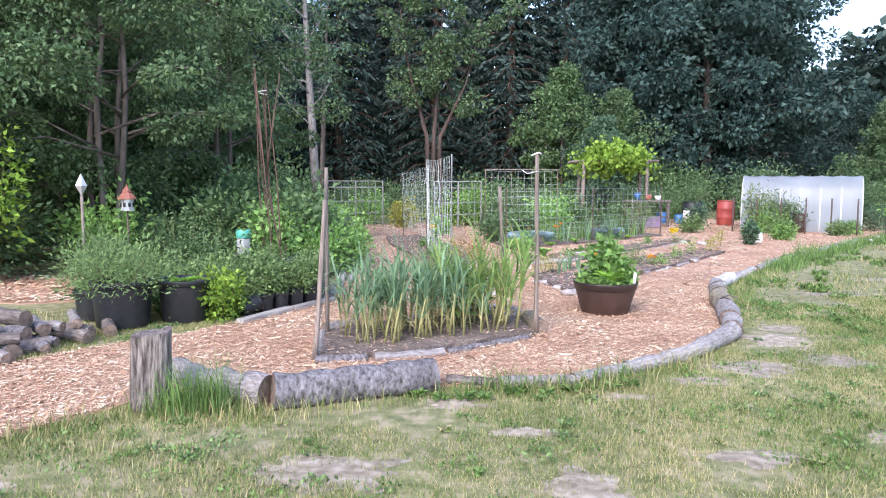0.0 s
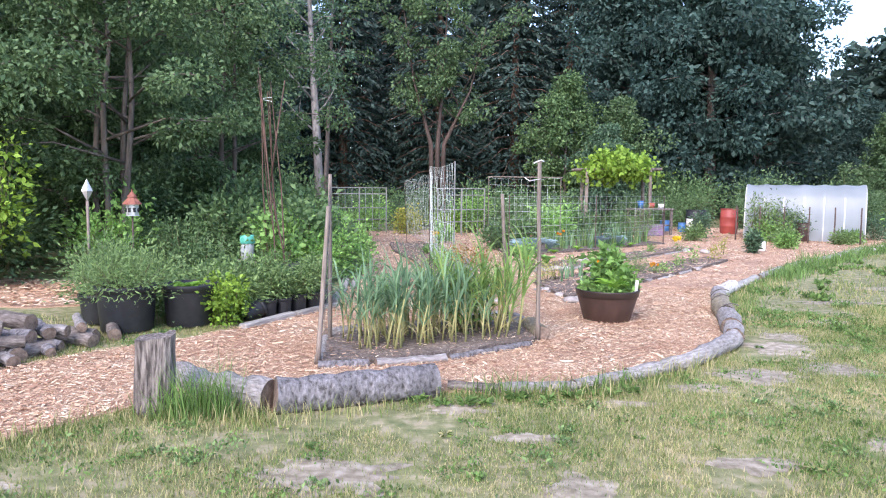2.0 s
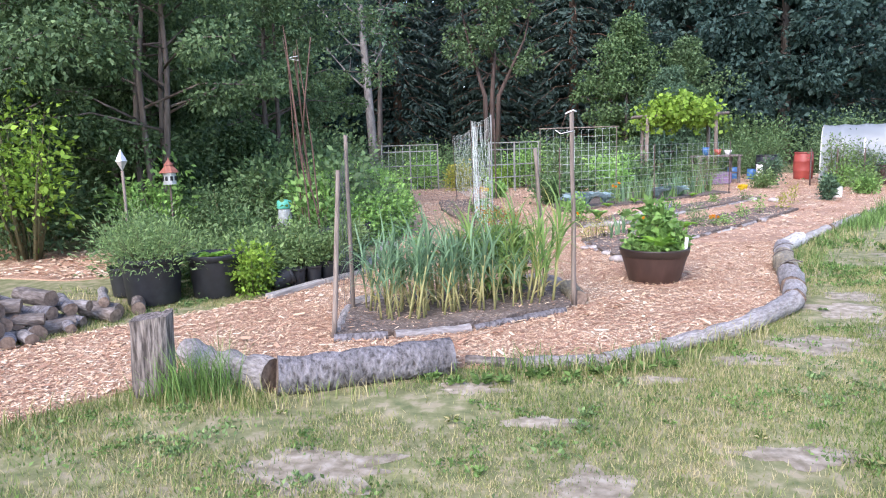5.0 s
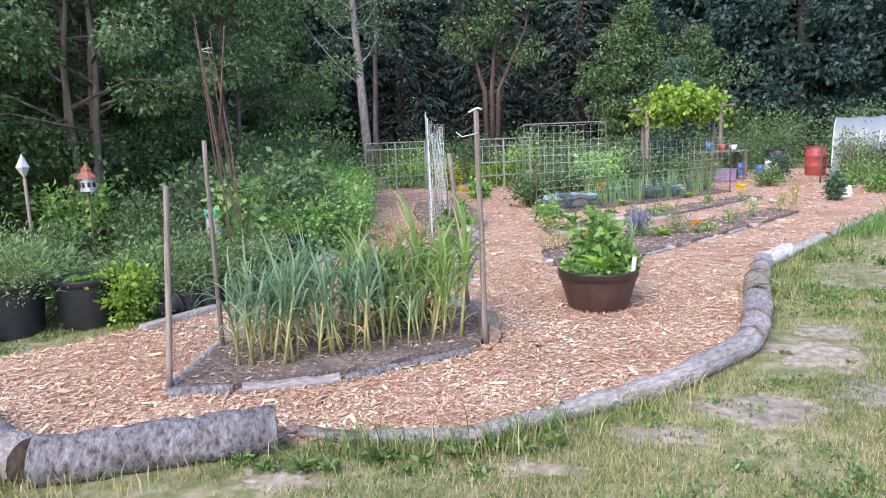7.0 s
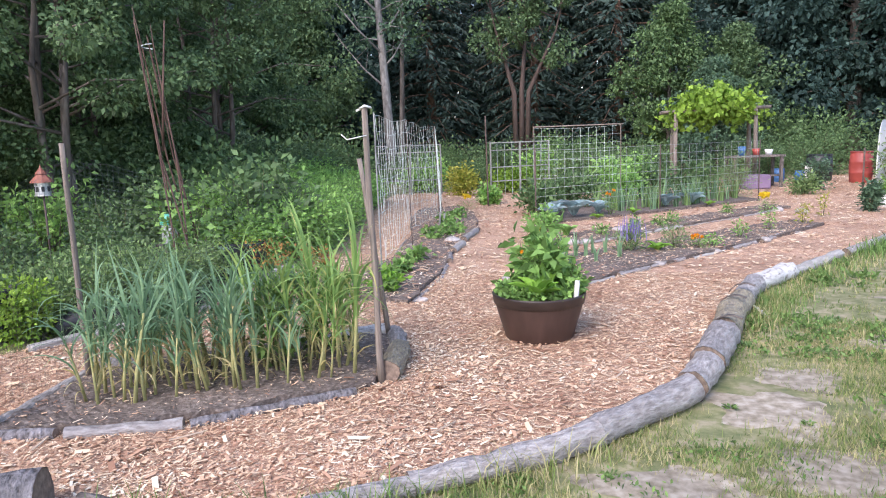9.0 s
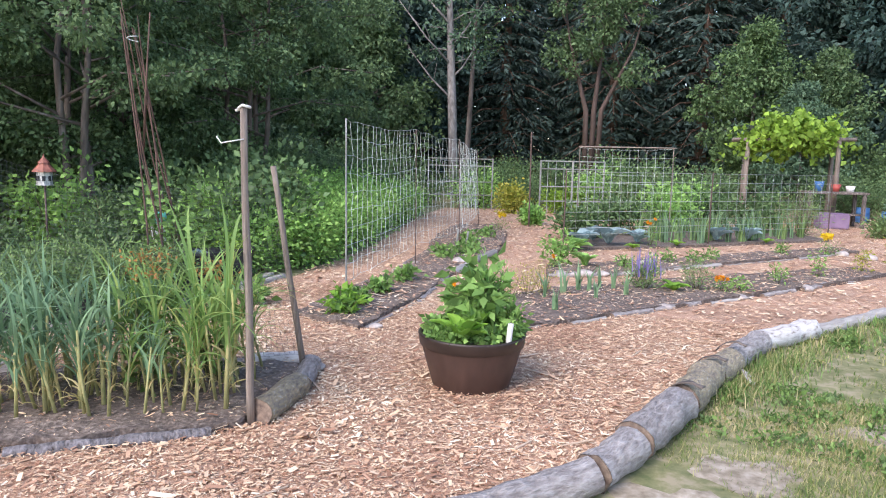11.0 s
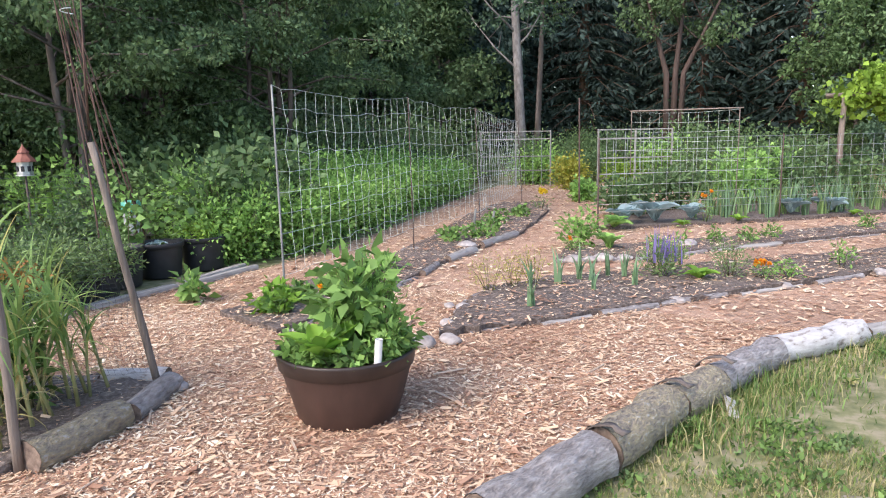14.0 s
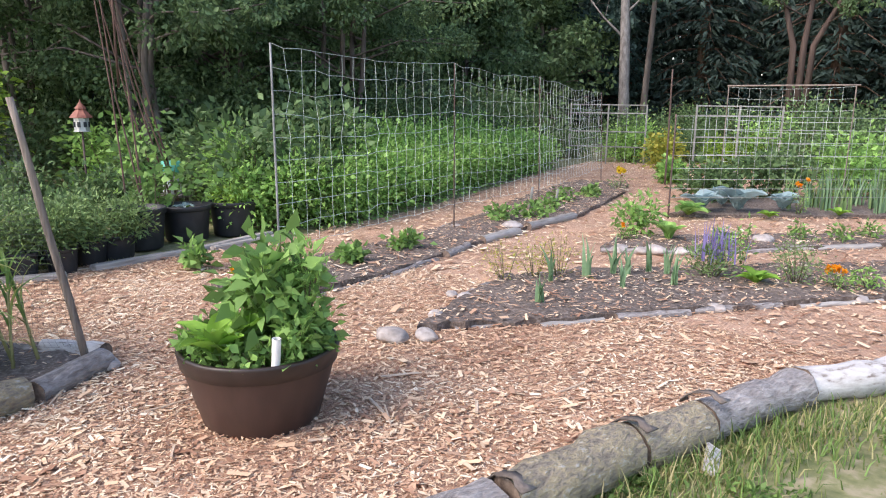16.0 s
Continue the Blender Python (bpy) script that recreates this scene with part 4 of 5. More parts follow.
# ---- nursery pots ----
def pot(x, y, q, h, label="black plastic nursery pot", tilt=0.0):
    t = thing("nursery_pot", label, "pot", "black nursery pots", pose(x, y, 0.012 + (q * 0.6 if tilt else 0), 0, tilt, random.uniform(0, 90)))
    v, f = lathe([(0, 0.003), (q * 0.84, 0), (q * 0.86, 0.01), (q * 0.97, h * 0.86)], 32)
    part("body", mesh_of("body", v, f), BLACK, t)
    v, f = lathe([(q * 0.97, h * 0.85), (q * 1.03, h * 0.86), (q * 1.05, h * 0.98), (q * 1.04, h), (q * 0.98, h), (q * 0.95, h * 0.82)], 32)
    part("rim", mesh_of("rim", v, f), BLACK, t)
    v, f = lathe([(q * 0.955, h * 0.86), (0, h * 0.88)], 24)
    part("potting_soil", mesh_of("potting_soil", v, f), SOIL, t)
    return t


POTS = [(-2.98, 5.87, 0.265, 0.42), (-2.51, 6.17, 0.25, 0.40), (-3.4, 6.2, 0.2, 0.28)]
for x, y, q, h in POTS:
    pot(x, y, q, h, "large black plastic nursery pot on the ground")
for x, y, q, h in ((-1.86, 6.58, 0.085, 0.18), (-1.74, 6.72, 0.085, 0.18), (-1.64, 6.9, 0.1, 0.2), (-1.52, 7.08, 0.1, 0.2), (-1.5, 7.34, 0.11, 0.2), (-1.66, 7.62, 0.13, 0.2), (-1.74, 7.86, 0.17, 0.2), (-1.9, 7.0, 0.12, 0.2), (-1.95, 7.4, 0.12, 0.2)):
    pot(x, y, q, h, "small black plastic nursery pot beside a board")
pot(-2.04, 6.38, 0.09, 0.2, "small black nursery pot lying tipped over", 70)
for x, y, q, h in ((-1.98, 8.2, 0.235, 0.36), (-2.02, 8.7, 0.22, 0.33), (-1.94, 9.16, 0.22, 0.33)):
    pot(x, y, q, h, "large black plastic nursery pot on the ground")

HB = dict(narrow=0.22, upright=0.7)
bush("herb_plant", "bushy grey-green herb spilling from a pot", "plant", -2.98, 5.86, 0.85, 0.46, 4200, 0.052, L_HERB, 0.30, "potted herbs", stems=26, **HB)
bush("herb_plant", "bushy grey-green herb spilling from a pot", "plant", -3.38, 6.2, 0.8, 0.6, 3000, 0.055, L_HERB, 0.2, "potted herbs", stems=18, **HB)
rosette_plant("lettuce", "bright green lettuce in a black pot", -2.51, 6.15, 18, 0.17, L_LETTUCE, 0.34, 0.9, 0.5)
bush("lime_bush", "bright lime-green leafy plant between the pots", "plant", -2.17, 6.22, 0.42, 0.50, 1700, 0.05, L_LIME, 0, stems=18, narrow=0.6)
for x, y, hh in ((-1.9, 6.75, 0.4), (-1.75, 6.9, 0.36), (-1.6, 7.05, 0.36), (-1.55, 7.3, 0.36), (-1.95, 7.2, 0.45), (-1.65, 7.6, 0.36), (-1.7, 7.9, 0.36)):
    bush("herb_plant", "grey-green leafy herb in a small pot", "plant", x, y, 0.42, hh, 1300, 0.048, L_HERB, 0.16, "potted herbs", stems=12, narrow=0.35)
for x, y in ((-2.3, 6.6), (-2.5, 6.9), (-2.3, 7.3), (-2.4, 7.8), (-2.9, 6.6), (-2.8, 7.2)):
    bush("shrub", "loose green shrub behind the pots", "shrub", x, y, 0.7, 0.5, 1500, 0.06, L_HERB, 0, "shrubs behind the pots", stems=14, narrow=0.4)
rosette_plant("seedling", "silvery green seedlings in a black pot", -2.02, 8.68, 14, 0.12, L_CABBAGE, 0.3, 0.9, 0.4)
bush("lime_bush", "small yellow-green plant in a black pot", "plant", -1.92, 9.14, 0.28, 0.25, 260, 0.045, L_LIME, 0.26, stems=7, narrow=0.5)
for a, b, w in (((-1.93, 5.98), (-1.62, 6.62), 0.10), ((-1.60, 6.64), (-1.3, 7.28), 0.09), ((-1.38, 7.5), (-1.42, 8.35), 0.1), ((-1.42, 8.4), (-1.55, 9.3), 0.09), ((-1.32, 8.5), (-1.42, 9.35), 0.07)):
    ln = math.dist(a, b)
    ob = part("board", box(ln, w, 0.05, 0.008), BOARD)
    ob.matrix_world = pose((a[0] + b[0]) / 2, (a[1] + b[1]) / 2, 0.036, random.uniform(-4, 4), random.uniform(-1, 1), math.degrees(math.atan2(b[1] - a[1], b[0] - a[0])))
    tagged(ob, "bleached grey board edging the wood chip path", "board", "edging boards")

# ---- bean poles, feeders ----
CX, CY = -2.32, 8.55
tp = thing("bean_poles", "thin reddish bean canes in two leaning bundles tied at the top", "bean poles", m=pose(CX, CY, 0))
APEX = Vector((0.0, -0.35, 2.42))
for foot, count in ((Vector((0.12, -0.25, 0)), 3), (Vector((-0.12, 0.35, 0)), 4)):
    for k in range(count):
        b = foot + Vector((random.uniform(-.11, .11), random.uniform(-.11, .11), 0))
        c = APEX + Vector((random.uniform(-.14, .10), random.uniform(-.08, .08), 0))
        e = c + (c - b) * random.uniform(0.03, 0.16)
        mid = b.lerp(c, 0.55) + Vector((random.uniform(-.05, .05), random.uniform(-.05, .05), 0))
        v, f = tube([b, b.lerp(mid, 0.5) + Vector((0.015, 0, 0)), mid, c, e], [0.010, 0.009, 0.008, 0.006, 0.003], 6, 0.2)
        part("cane", mesh_of("cane", v, f), CANE, tp)
v, f = tube([(0, -0.25, 1.4), (0.1, -0.3, 2.0), (0.22, -0.35, 2.65)], [0.012, 0.010, 0.006], 6, 0.2)
part("cane", mesh_of("cane", v, f), CANE, tp)
v, f = tube([APEX + Vector((0.05 * math.cos(a / 2), 0.05 * math.sin(a / 2), -0.03 + a * 0.004)) for a in range(14)], 0.005, 5)
part("twine", mesh_of("twine", v, f), STRING, tp, "pale twine binding")
bush("bean_vine", "young bean vine climbing the canes", "plant", CX, CY, 0.6, 1.1, 420, 0.085, L_TUB, 0.02, stems=9, narrow=0.75)

fd = thing("bird_feeder", "red-roofed bird feeder with pale patterned sides", "bird feeder", m=pose(-4.4, 8.9, 0.0))
v, f = lathe([(0.0, 1.30), (0.012, 1.26), (0.03, 1.235), (0.06, 1.20), (0.065, 1.185), (0.04, 1.18)], 8)
part("upper_roof", mesh_of("upper_roof", v, f, False), ROOF_RED, fd)
v, f = lathe([(0.05, 1.185), (0.07, 1.16), (0.125, 1.10), (0.13, 1.085), (0.0, 1.09)], 8)
part("lower_roof", mesh_of("lower_roof", v, f, False), ROOF_RED, fd, "flared terracotta roof")
v, f = lathe([(0.0, 0.93), (0.10, 0.93), (0.085, 0.94), (0.085, 1.09)], 8)
part("body", mesh_of("body", v, f, False), TIN, fd)
for k in range(8):
    a = k * math.pi / 4
    part("slot", box(0.01, 0.035, 0.06, 0.002, (0.084 * math.cos(a), 0.084 * math.sin(a), 1.01), pose(0, 0, 0, 0, 0, k * 45)), BLACK, fd)
v, f = tube([(0, 0, 0), (0, 0, 0.93)], 0.012, 8)
part("post", mesh_of("post", v, f), RUST, fd)
orn = thing("garden_ornament", "pale diamond-shaped metal ornament on a stake", "ornament", m=pose(-4.55, 8.06, 0))
v, f = lathe([(0.0, 1.14), (0.075, 1.27), (0.0, 1.42)], 6)
part("diamond", mesh_of("diamond", v, f, False), TIN, orn)
v, f = tube([(0, 0, 0), (0, 0, 1.15)], 0.018, 8)
part("stake", mesh_of("stake", v, f), STAKE, orn)
wj = thing("water_jug", "cloudy plastic jug with mint-green lid", "jug", m=pose(-2.88, 9.08, 0.33) @ Matrix.Scale(1.15, 4))
v, f = lathe([(0.0, 0.0), (0.075, 0.0), (0.08, 0.02), (0.08, 0.18), (0.07, 0.20)], 20)
part("body", mesh_of("body", v, f), JAR, wj)
v, f = lathe([(0.085, 0.20), (0.088, 0.205), (0.085, 0.29), (0.075, 0.30), (0.0, 0.30)], 20)
part("lid", mesh_of("lid", v, f), GREENLID, wj, "mint-green screw lid")
st = thing("plant_stand", "grey weathered wooden stand holding a jug", "stand", m=pose(-2.88, 9.08, 0))
part("top", box(0.32, 0.26, 0.03, 0.004, (0, 0, 0.313)), WEATHERED, st)
for sx in (-0.12, 0.12):
    for sy in (-0.09, 0.09):
        part("leg", box(0.035, 0.035, 0.30, 0.003, (sx, sy, 0.15)), WEATHERED, st)

# ---- string net fence over the long bed ----
NET_POST = surface("dull grey steel post", [(0.3, (0.24, 0.25, 0.24)), (0.7, (0.40, 0.41, 0.39))], 20, rough=0.6, metal=0.2, bump=0.2)
FT = [((0.0, 8.18, 0.02), (0.0, 8.16, 1.68)), ((-0.45, 10.8, 0.02), (-0.47, 10.79, 1.70)), ((-0.5, 12.6, 0.02), (-0.54, 12.57, 1.64)), ((-1.3, 16.0, 0.02), (-1.35, 15.93, 1.52))]
for i, (a, b) in enumerate(FT):
    stick("net_post", a, b, 0.009 if i == 0 else 0.007, NET_POST if i == 0 else RUST, "thin metal post holding string netting", "post", "net posts")
for (a, b), (c, d) in zip(FT, FT[1:]):
    net("string_netting", [(a[0], a[1], 0.28), (c[0], c[1], 0.28), d, b], 0.15, 0.0032, STRING, "pale nylon string trellis netting between posts", 0.05, jitter=0.035)

# ---- raspberry row ----
for i in range(22):
    k = i / 21
    x, y = -1.75 - 1.9 * k ** 1.2, 9.7 + 8.2 * k
    for j in range(2):
        bush("raspberry_bush", "leafy bright green raspberry canes", "shrub", x - 0.15 - 0.75 * j + random.uniform(-.1, .1), y + random.uniform(-.15, .15), 0.95, (0.74 + 0.3 * j) * random.uniform(0.8, 1.12), 2700, 0.064, L_RASP, 0, "raspberry row", stems=13, narrow=0.6)
for x, y, hh in ((-2.3, 9.9, 1.15), (-2.7, 11, 1.25), (-3.4, 10.2, 1.2), (-3.9, 11.5, 1.4)):
    bush("shrub", "tall leafy green shrub beside the raspberries", "shrub", x, y, 1.2, hh, 1800, 0.11, L_MID, 0, "shrubs", stems=16, narrow=0.6)

# ---- bed B plants ----
for x, y in ((1.62, 9.72), (1.72, 9.95), (1.84, 9.95), (1.95, 9.6), (1.9, 10.2), (2.05, 10.2), (1.5, 9.4), (2.2, 9.9), (1.7, 8.9)):
    blades("leek", "blue-green leek standing in dark soil", x, y, 6, random.uniform(0.22, 0.36), 0.03, L_GARLIC, spread=0.008, group="leeks")
for x, y in ((1.3, 9.5), (1.2, 9.25), (1.45, 9.6)):
    bush("dill", "feathery yellow-green dill plant", "plant", x, y, 0.3, 0.32, 260, 0.03, L_DILL, 0.05, "dill", stems=8, narrow=0.25)
lv = bush("lavender", "grey-green bush with violet flower spikes", "plant", 2.33, 10.36, 0.34, 0.26, 700, 0.05, L_HERB, 0.05, stems=14, narrow=0.25, upright=1)
v, f = ribbons(np.concatenate([rng.normal(0, 0.09, (44, 2)), np.full((44, 1), 0.14)], 1), unit(rng.normal(size=(44, 2))), rng.uniform(0.18, 0.32, 44), 0.013, rng.uniform(0.1, 0.6, 44), 3)
part("flower_head", faces_mesh("flower_head", v, f), L_VIOLET, lv, "violet flower spikes")["kind"] = "stuff"
rosette_plant("lettuce", "bright yellow-green lettuce in soil", 2.64, 10.36, 12, 0.17, L_LETTUCE, 0.05, 1.1, 0.5)
bush("rosemary", "upright grey-green herb bush in soil", "plant", 2.86, 10.6, 0.34, 0.34, 650, 0.04, L_HERB, 0.05, stems=14, narrow=0.25)


def marigold(x, y, material, label, heads=5, s=1.0, h=0.2):
    t = bush("marigold", label, "flower", x, y, 0.2 * s, h * 0.8, 160, 0.04, L_TUB, 0.05, "marigolds", stems=6, narrow=0.3)
    flower_heads(t, [(random.uniform(-.06, .06) * s, random.uniform(-.06, .06) * s, h * random.uniform(0.85, 1.05)) for k in range(heads)], 0.035 * s, material)


marigold(3.11, 10.6, L_ORANGE, "orange marigold plant in dark soil", 6, 1.0, 0.14)
marigold(-0.62, 15.2, L_YELLOW, "yellow marigold plant in the bed", 6, 1.5, 0.3)
marigold(4.67, 14.75, L_YELLOW, "yellow marigold plant in the bed", 8, 1.7, 0.26)
marigold(1.2, 11.35, L_ORANGE, "small orange marigold in the bed", 2, 0.8, 0.14)
marigold(2.1, 14.3, L_ORANGE, "small orange marigold in the bed", 3, 1.1, 0.4)
for x, y in ((3.3, 10.75), (3.7, 11.4), (4.2, 12.2), (4.8, 12.9), (2.4, 10.9), (5.3, 13.8)):
    bush("seedling", "thin young green vegetable plant in soil", "plant", x, y, 0.2, random.uniform(0.2, 0.42), 90, 0.05, L_DILL if x > 4.7 else L_RASP, 0.05, "young plants", stems=4, narrow=0.4)
# bed C
rosette_plant("lettuce", "upright dark green lettuce in soil", 1.52, 11.62, 16, 0.24, L_RASP, 0.05, 1.4, 0.5)
bush("pepper_plant", "green leafy plant with small red flowers", "plant", 1.18, 11.7, 0.4, 0.42, 420, 0.07, L_RASP, 0.05, stems=9, narrow=0.5)
for x, y in ((2.0, 11.8), (2.5, 12.5), (3.0, 13.1), (2.8, 12.7), (4.0, 14.4)):
    bush("seedling", "low green plant in a narrow bed", "plant", x, y, 0.22, 0.14, 140, 0.05, L_TUB, 0.05, "young plants", stems=5, narrow=0.5)
# bed D
for x, y, s in ((1.15, 13.65, 0.36), (1.5, 13.95, 0.42), (1.9, 14.4, 0.32), (3.1, 15.5, 0.34), (3.6, 15.9, 0.34), (1.2, 14.3, 0.34)):
    rosette_plant("cabbage", "large blue-green cabbage with open leaves", x, y, 15, s * 0.9, L_CABBAGE, 0.08, 1.42, 0.66, "vegetable", "cabbages", 0.42)
rosette_plant("cabbage", "green leafy cabbage in soil", 1.12, 13.3, 15, 0.27, L_RASP, 0.05, 1.3, 0.6, "vegetable", "cabbages", 0.7)
for x, y in ((2.5, 14.55), (1.9, 13.8), (3.9, 15.8)):
    rosette_plant("lettuce", "low lime-green lettuce in soil", x, y, 12, 0.15, L_LETTUCE, 0.05, 1.0, 0.5)
for i in range(44):
    u = random.random()
    x, y = 2.1 + 2.5 * u + random.uniform(-.3, .3), 14.7 + 2.4 * u + random.uniform(-.2, .7)
    blades("onion", "grey-green onion with upright leaves", x, y, 12, random.uniform(0.38, 0.6), 0.024, random.choice((L_GARLIC, L_HERB)), spread=0.04, group="onion rows")
for x, y, w, h in ((1.4, 15.9, 1.0, 0.8), (2.2, 16.9, 1.1, 0.9), (3.0, 17.6, 1.0, 0.85), (0.85, 14.9, 0.7, 0.6), (3.9, 18.0, 0.9, 0.8), (2.4, 18.0, 1.2, 1.15)):
    bush("squash_plant", "tall leafy vegetable plant behind wire panel", "plant", x, y, w, h * 0.85, 1300, 0.095, L_RASP if w > 1 else L_MID, 0.05, "tall vegetables", stems=14, narrow=0.6)
bush("fennel", "pale feathery grey-green fennel clump", "plant", 4.6, 17.6, 1.0, 0.95, 1600, 0.09, L_HERB, 0.05, stems=20, narrow=0.15)
# bed E
for x, y, w in ((-0.05, 8.9, 0.2), (-0.1, 9.6, 0.25), (0.05, 8.3, 0.15), (-0.3, 11.5, 0.36), (-0.15, 11.9, 0.34), (-0.3, 12.4, 0.34), (-0.6, 13.4, 0.3), (-0.5, 14.1, 0.3), (0.1, 8.0, 0.16)):
    bush("squash_plant", "low pale green leafy vegetable in soil", "plant", x, y, w, 0.13, 130, 0.07, L_TUB, 0.05, "low vegetables", stems=6, narrow=0.75)
bush("seedling", "yellow-green young plant by the netting", "plant", 0.1, 7.95, 0.26, 0.24, 160, 0.08, L_LETTUCE, 0.05, stems=6, narrow=0.6)
bush("bean_plant", "young bean plant beside wood chips", "plant", -0.85, 8.05, 0.24, 0.22, 60, 0.09, L_TUB, 0.012, stems=4, narrow=0.75)
for x, y, h in ((-0.45, 12.3, 0.34), (-0.6, 13.2, 0.22)):
    stick("plant_label", (x, y, 0.05), (x + 0.03, y, h), 0.02, WHITEWOOD, "pale wooden stub standing in the bed", "stake", "bed stubs")

# ---- wire panel ----
QA, QB = Vector((0.95, 13.15, 0)), Vector((5.0, 17.1, 0))
wp = thing("wire_panel", "long galvanised wire livestock panel fence", "fence", m=Matrix.Translation(QA) @ pose(0, 0, 0, 0, 0, math.degrees(math.atan2(QB.y - QA.y, QB.x - QA.x))))
PLN = (QB - QA).length
rod = mesh_of("wire", *tube([(0, 0, 0), (PLN, 0, 0)], 0.0024, 5))
up = mesh_of("wire", *tube([(0, 0, 0.26), (0, 0, 1.2)], 0.0017, 5))
for z in (0.26, 0.36, 0.47, 0.60, 0.75, 0.90, 1.05, 1.2):
    o = part("wire", rod, WIRE, wp)
    o.location = (0, 0, z)
for k in range(int(PLN / 0.2) + 1):
    o = part("wire", up, WIRE, wp)
    o.location = (k * 0.2, 0.005, 0)
for k in (0.0, 0.5, 1.0):
    p = QA.lerp(QB, k)
    stick("panel_post", (p.x, p.y - 0.03, 0), (p.x, p.y - 0.03, 1.22), 0.012, RUST, "rusty steel post holding the wire panel", "post", "panel posts")


def trellis(x0, y0, x1, y1, h, label):
    a, b = Vector((x0, y0, 0)), Vector((x1, y1, 0))
    ln = (b - a).length
    t = thing("trellis", label, "trellis", "garden trellises", Matrix.Translation(a) @ pose(0, 0, 0, 0, 0, math.degrees(math.atan2(b.y - a.y, b.x - a.x))))
    for x in (0, ln / 2, ln):
        part("upright", box(0.035, 0.025, h, 0.004, (x, 0, h / 2)), WHITEWOOD, t)
    for z in (h - 0.02, h - 0.2, h * 0.55, h * 0.3):
        part("rail", box(ln, 0.02, 0.025, 0.003, (ln / 2, 0.028, z)), WHITEWOOD, t)
    for k in range(1, 8):
        part("wire", box(0.008, 0.008, h - 0.1, 0, (ln * k / 8, 0.045, h / 2)), WIRE, t)
    return t


trellis(-3.8, 19.5, -2.3, 20.2, 1.35, "faded white wooden trellis frame with wire")
trellis(-0.7, 18.7, 0.6, 19.7, 1.35, "faded white wooden trellis frame with wire")
stick("branch_rail", (0.6, 16.1, 1.62), (2.35, 16.0, 1.62), 0.012, STAKE, "crooked grey branch laid over netting stakes", "branch")
for x, y in ((0.62, 16.1), (2.3, 16.0)):
    stick("garden_stake", (x, y, 0), (x, y, 1.61), 0.009, STAKE, "grey stake holding a branch rail", group="stakes of the back net")
net("string_netting", [(0.62, 16.1, 0.5), (2.3, 16, 0.5), (2.3, 16, 1.6), (0.62, 16.1, 1.6)], 0.15, 0.003, STRING, "pale nylon string trellis netting between posts", 0.03)
stick("garden_stake", (-0.42, 16.6, 0), (-0.44, 16.6, 1.9), 0.017, RUST, "tall thin dark stake at the bed end", group="stakes of the back net")
for x, y, w, h, m_ in ((-0.5, 20.5, 1.0, 0.7, L_LIME), (-2.9, 20.8, 1.2, 1.0, L_RASP), (0.3, 20.4, 1.2, 1.2, L_RASP), (-0.45, 17.0, 0.4, 0.4, L_RASP), (-1.6, 19.5, 0.7, 0.8, L_DILL), (1.4, 19.4, 1.4, 1.2, L_MID), (2.8, 19.6, 1.4, 1.3, L_MID)):
    bush("shrub", "leafy garden shrub near the trellis", "shrub", x, y, w, h, 1500, 0.09, m_, 0, "back garden shrubs", stems=13, narrow=0.6)


# ---- far corner: table, barrels, vine, tunnel ----
def barrel(x, y, q, h, material, label):
    t = thing("barrel", label, "barrel", "plastic barrels", pose(x, y, 0.012))
    v, f = lathe([(0, 0), (q * 0.88, 0), (q * 0.94, 0.03), (q * 0.98, h * 0.3), (q * 1.02, h * 0.33), (q * 0.98, h * 0.36), (q, h * 0.5), (q * 0.98, h * 0.64), (q * 1.02, h * 0.67), (q * 0.97, h * 0.7), (q * 0.92, h * 0.97), (q * 0.86, h), (0, h - 0.02)], 28)
    part("body", mesh_of("body", v, f), material, t)
    v, f = lathe([(q * 0.9, h * 0.95), (q * 0.97, h * 0.97), (q * 0.95, h * 1.01), (q * 0.86, h * 1.005)], 28)
    part("rim", mesh_of("rim", v, f), material, t)
    return t


barrel(8.25, 21.6, 0.27, 0.78, RED, "faded red plastic barrel by the hedge")
barrel(9.05, 21.3, 0.33, 0.72, BLUE, "blue plastic barrel behind plants")
barrel(7.55, 22.6, 0.33, 0.7, BLACK, "black plastic bin by the hedge")
barrel(7.0, 22.2, 0.14, 0.3, BLUE, "small blue bucket on wood chips")
barrel(6.5, 22.4, 0.16, 0.36, BLUE, "small blue bucket on wood chips")
barrel(6.72, 15.4, 0.09, 0.22, PVC, "small white bucket in the bed")
barrel(7.1, 21.8, 0.1, 0.45, PVC, "white plastic container by the hedge")
barrel(9.15, 18.7, 0.17, 0.5, TUB, "brown plant pot on a stand")
tb = thing("potting_table", "rough grey wooden potting table under a vine", "table", m=pose(5.55, 20.6, 0, 0, 0, 15))
part("tabletop", box(1.3, 0.55, 0.05, 0.006, (0, 0, 0.78)), WEATHERED, tb)
part("shelf", box(1.2, 0.5, 0.035, 0.005, (0, 0, 0.3)), WEATHERED, tb)
for sx in (-0.58, 0.58):
    for sy in (-0.22, 0.22):
        part("leg", box(0.07, 0.07, 0.76, 0.005, (sx, sy, 0.38)), WEATHERED, tb)
ob = part("storage_bin", box(0.6, 0.4, 0.34, 0.03, (0, 0, 0.17)), PURPLE)
ob.matrix_world = pose(5.5, 20.1, 0.012, 0, 0, 15)
tagged(ob, "dull purple plastic storage bin before the table", "bin")
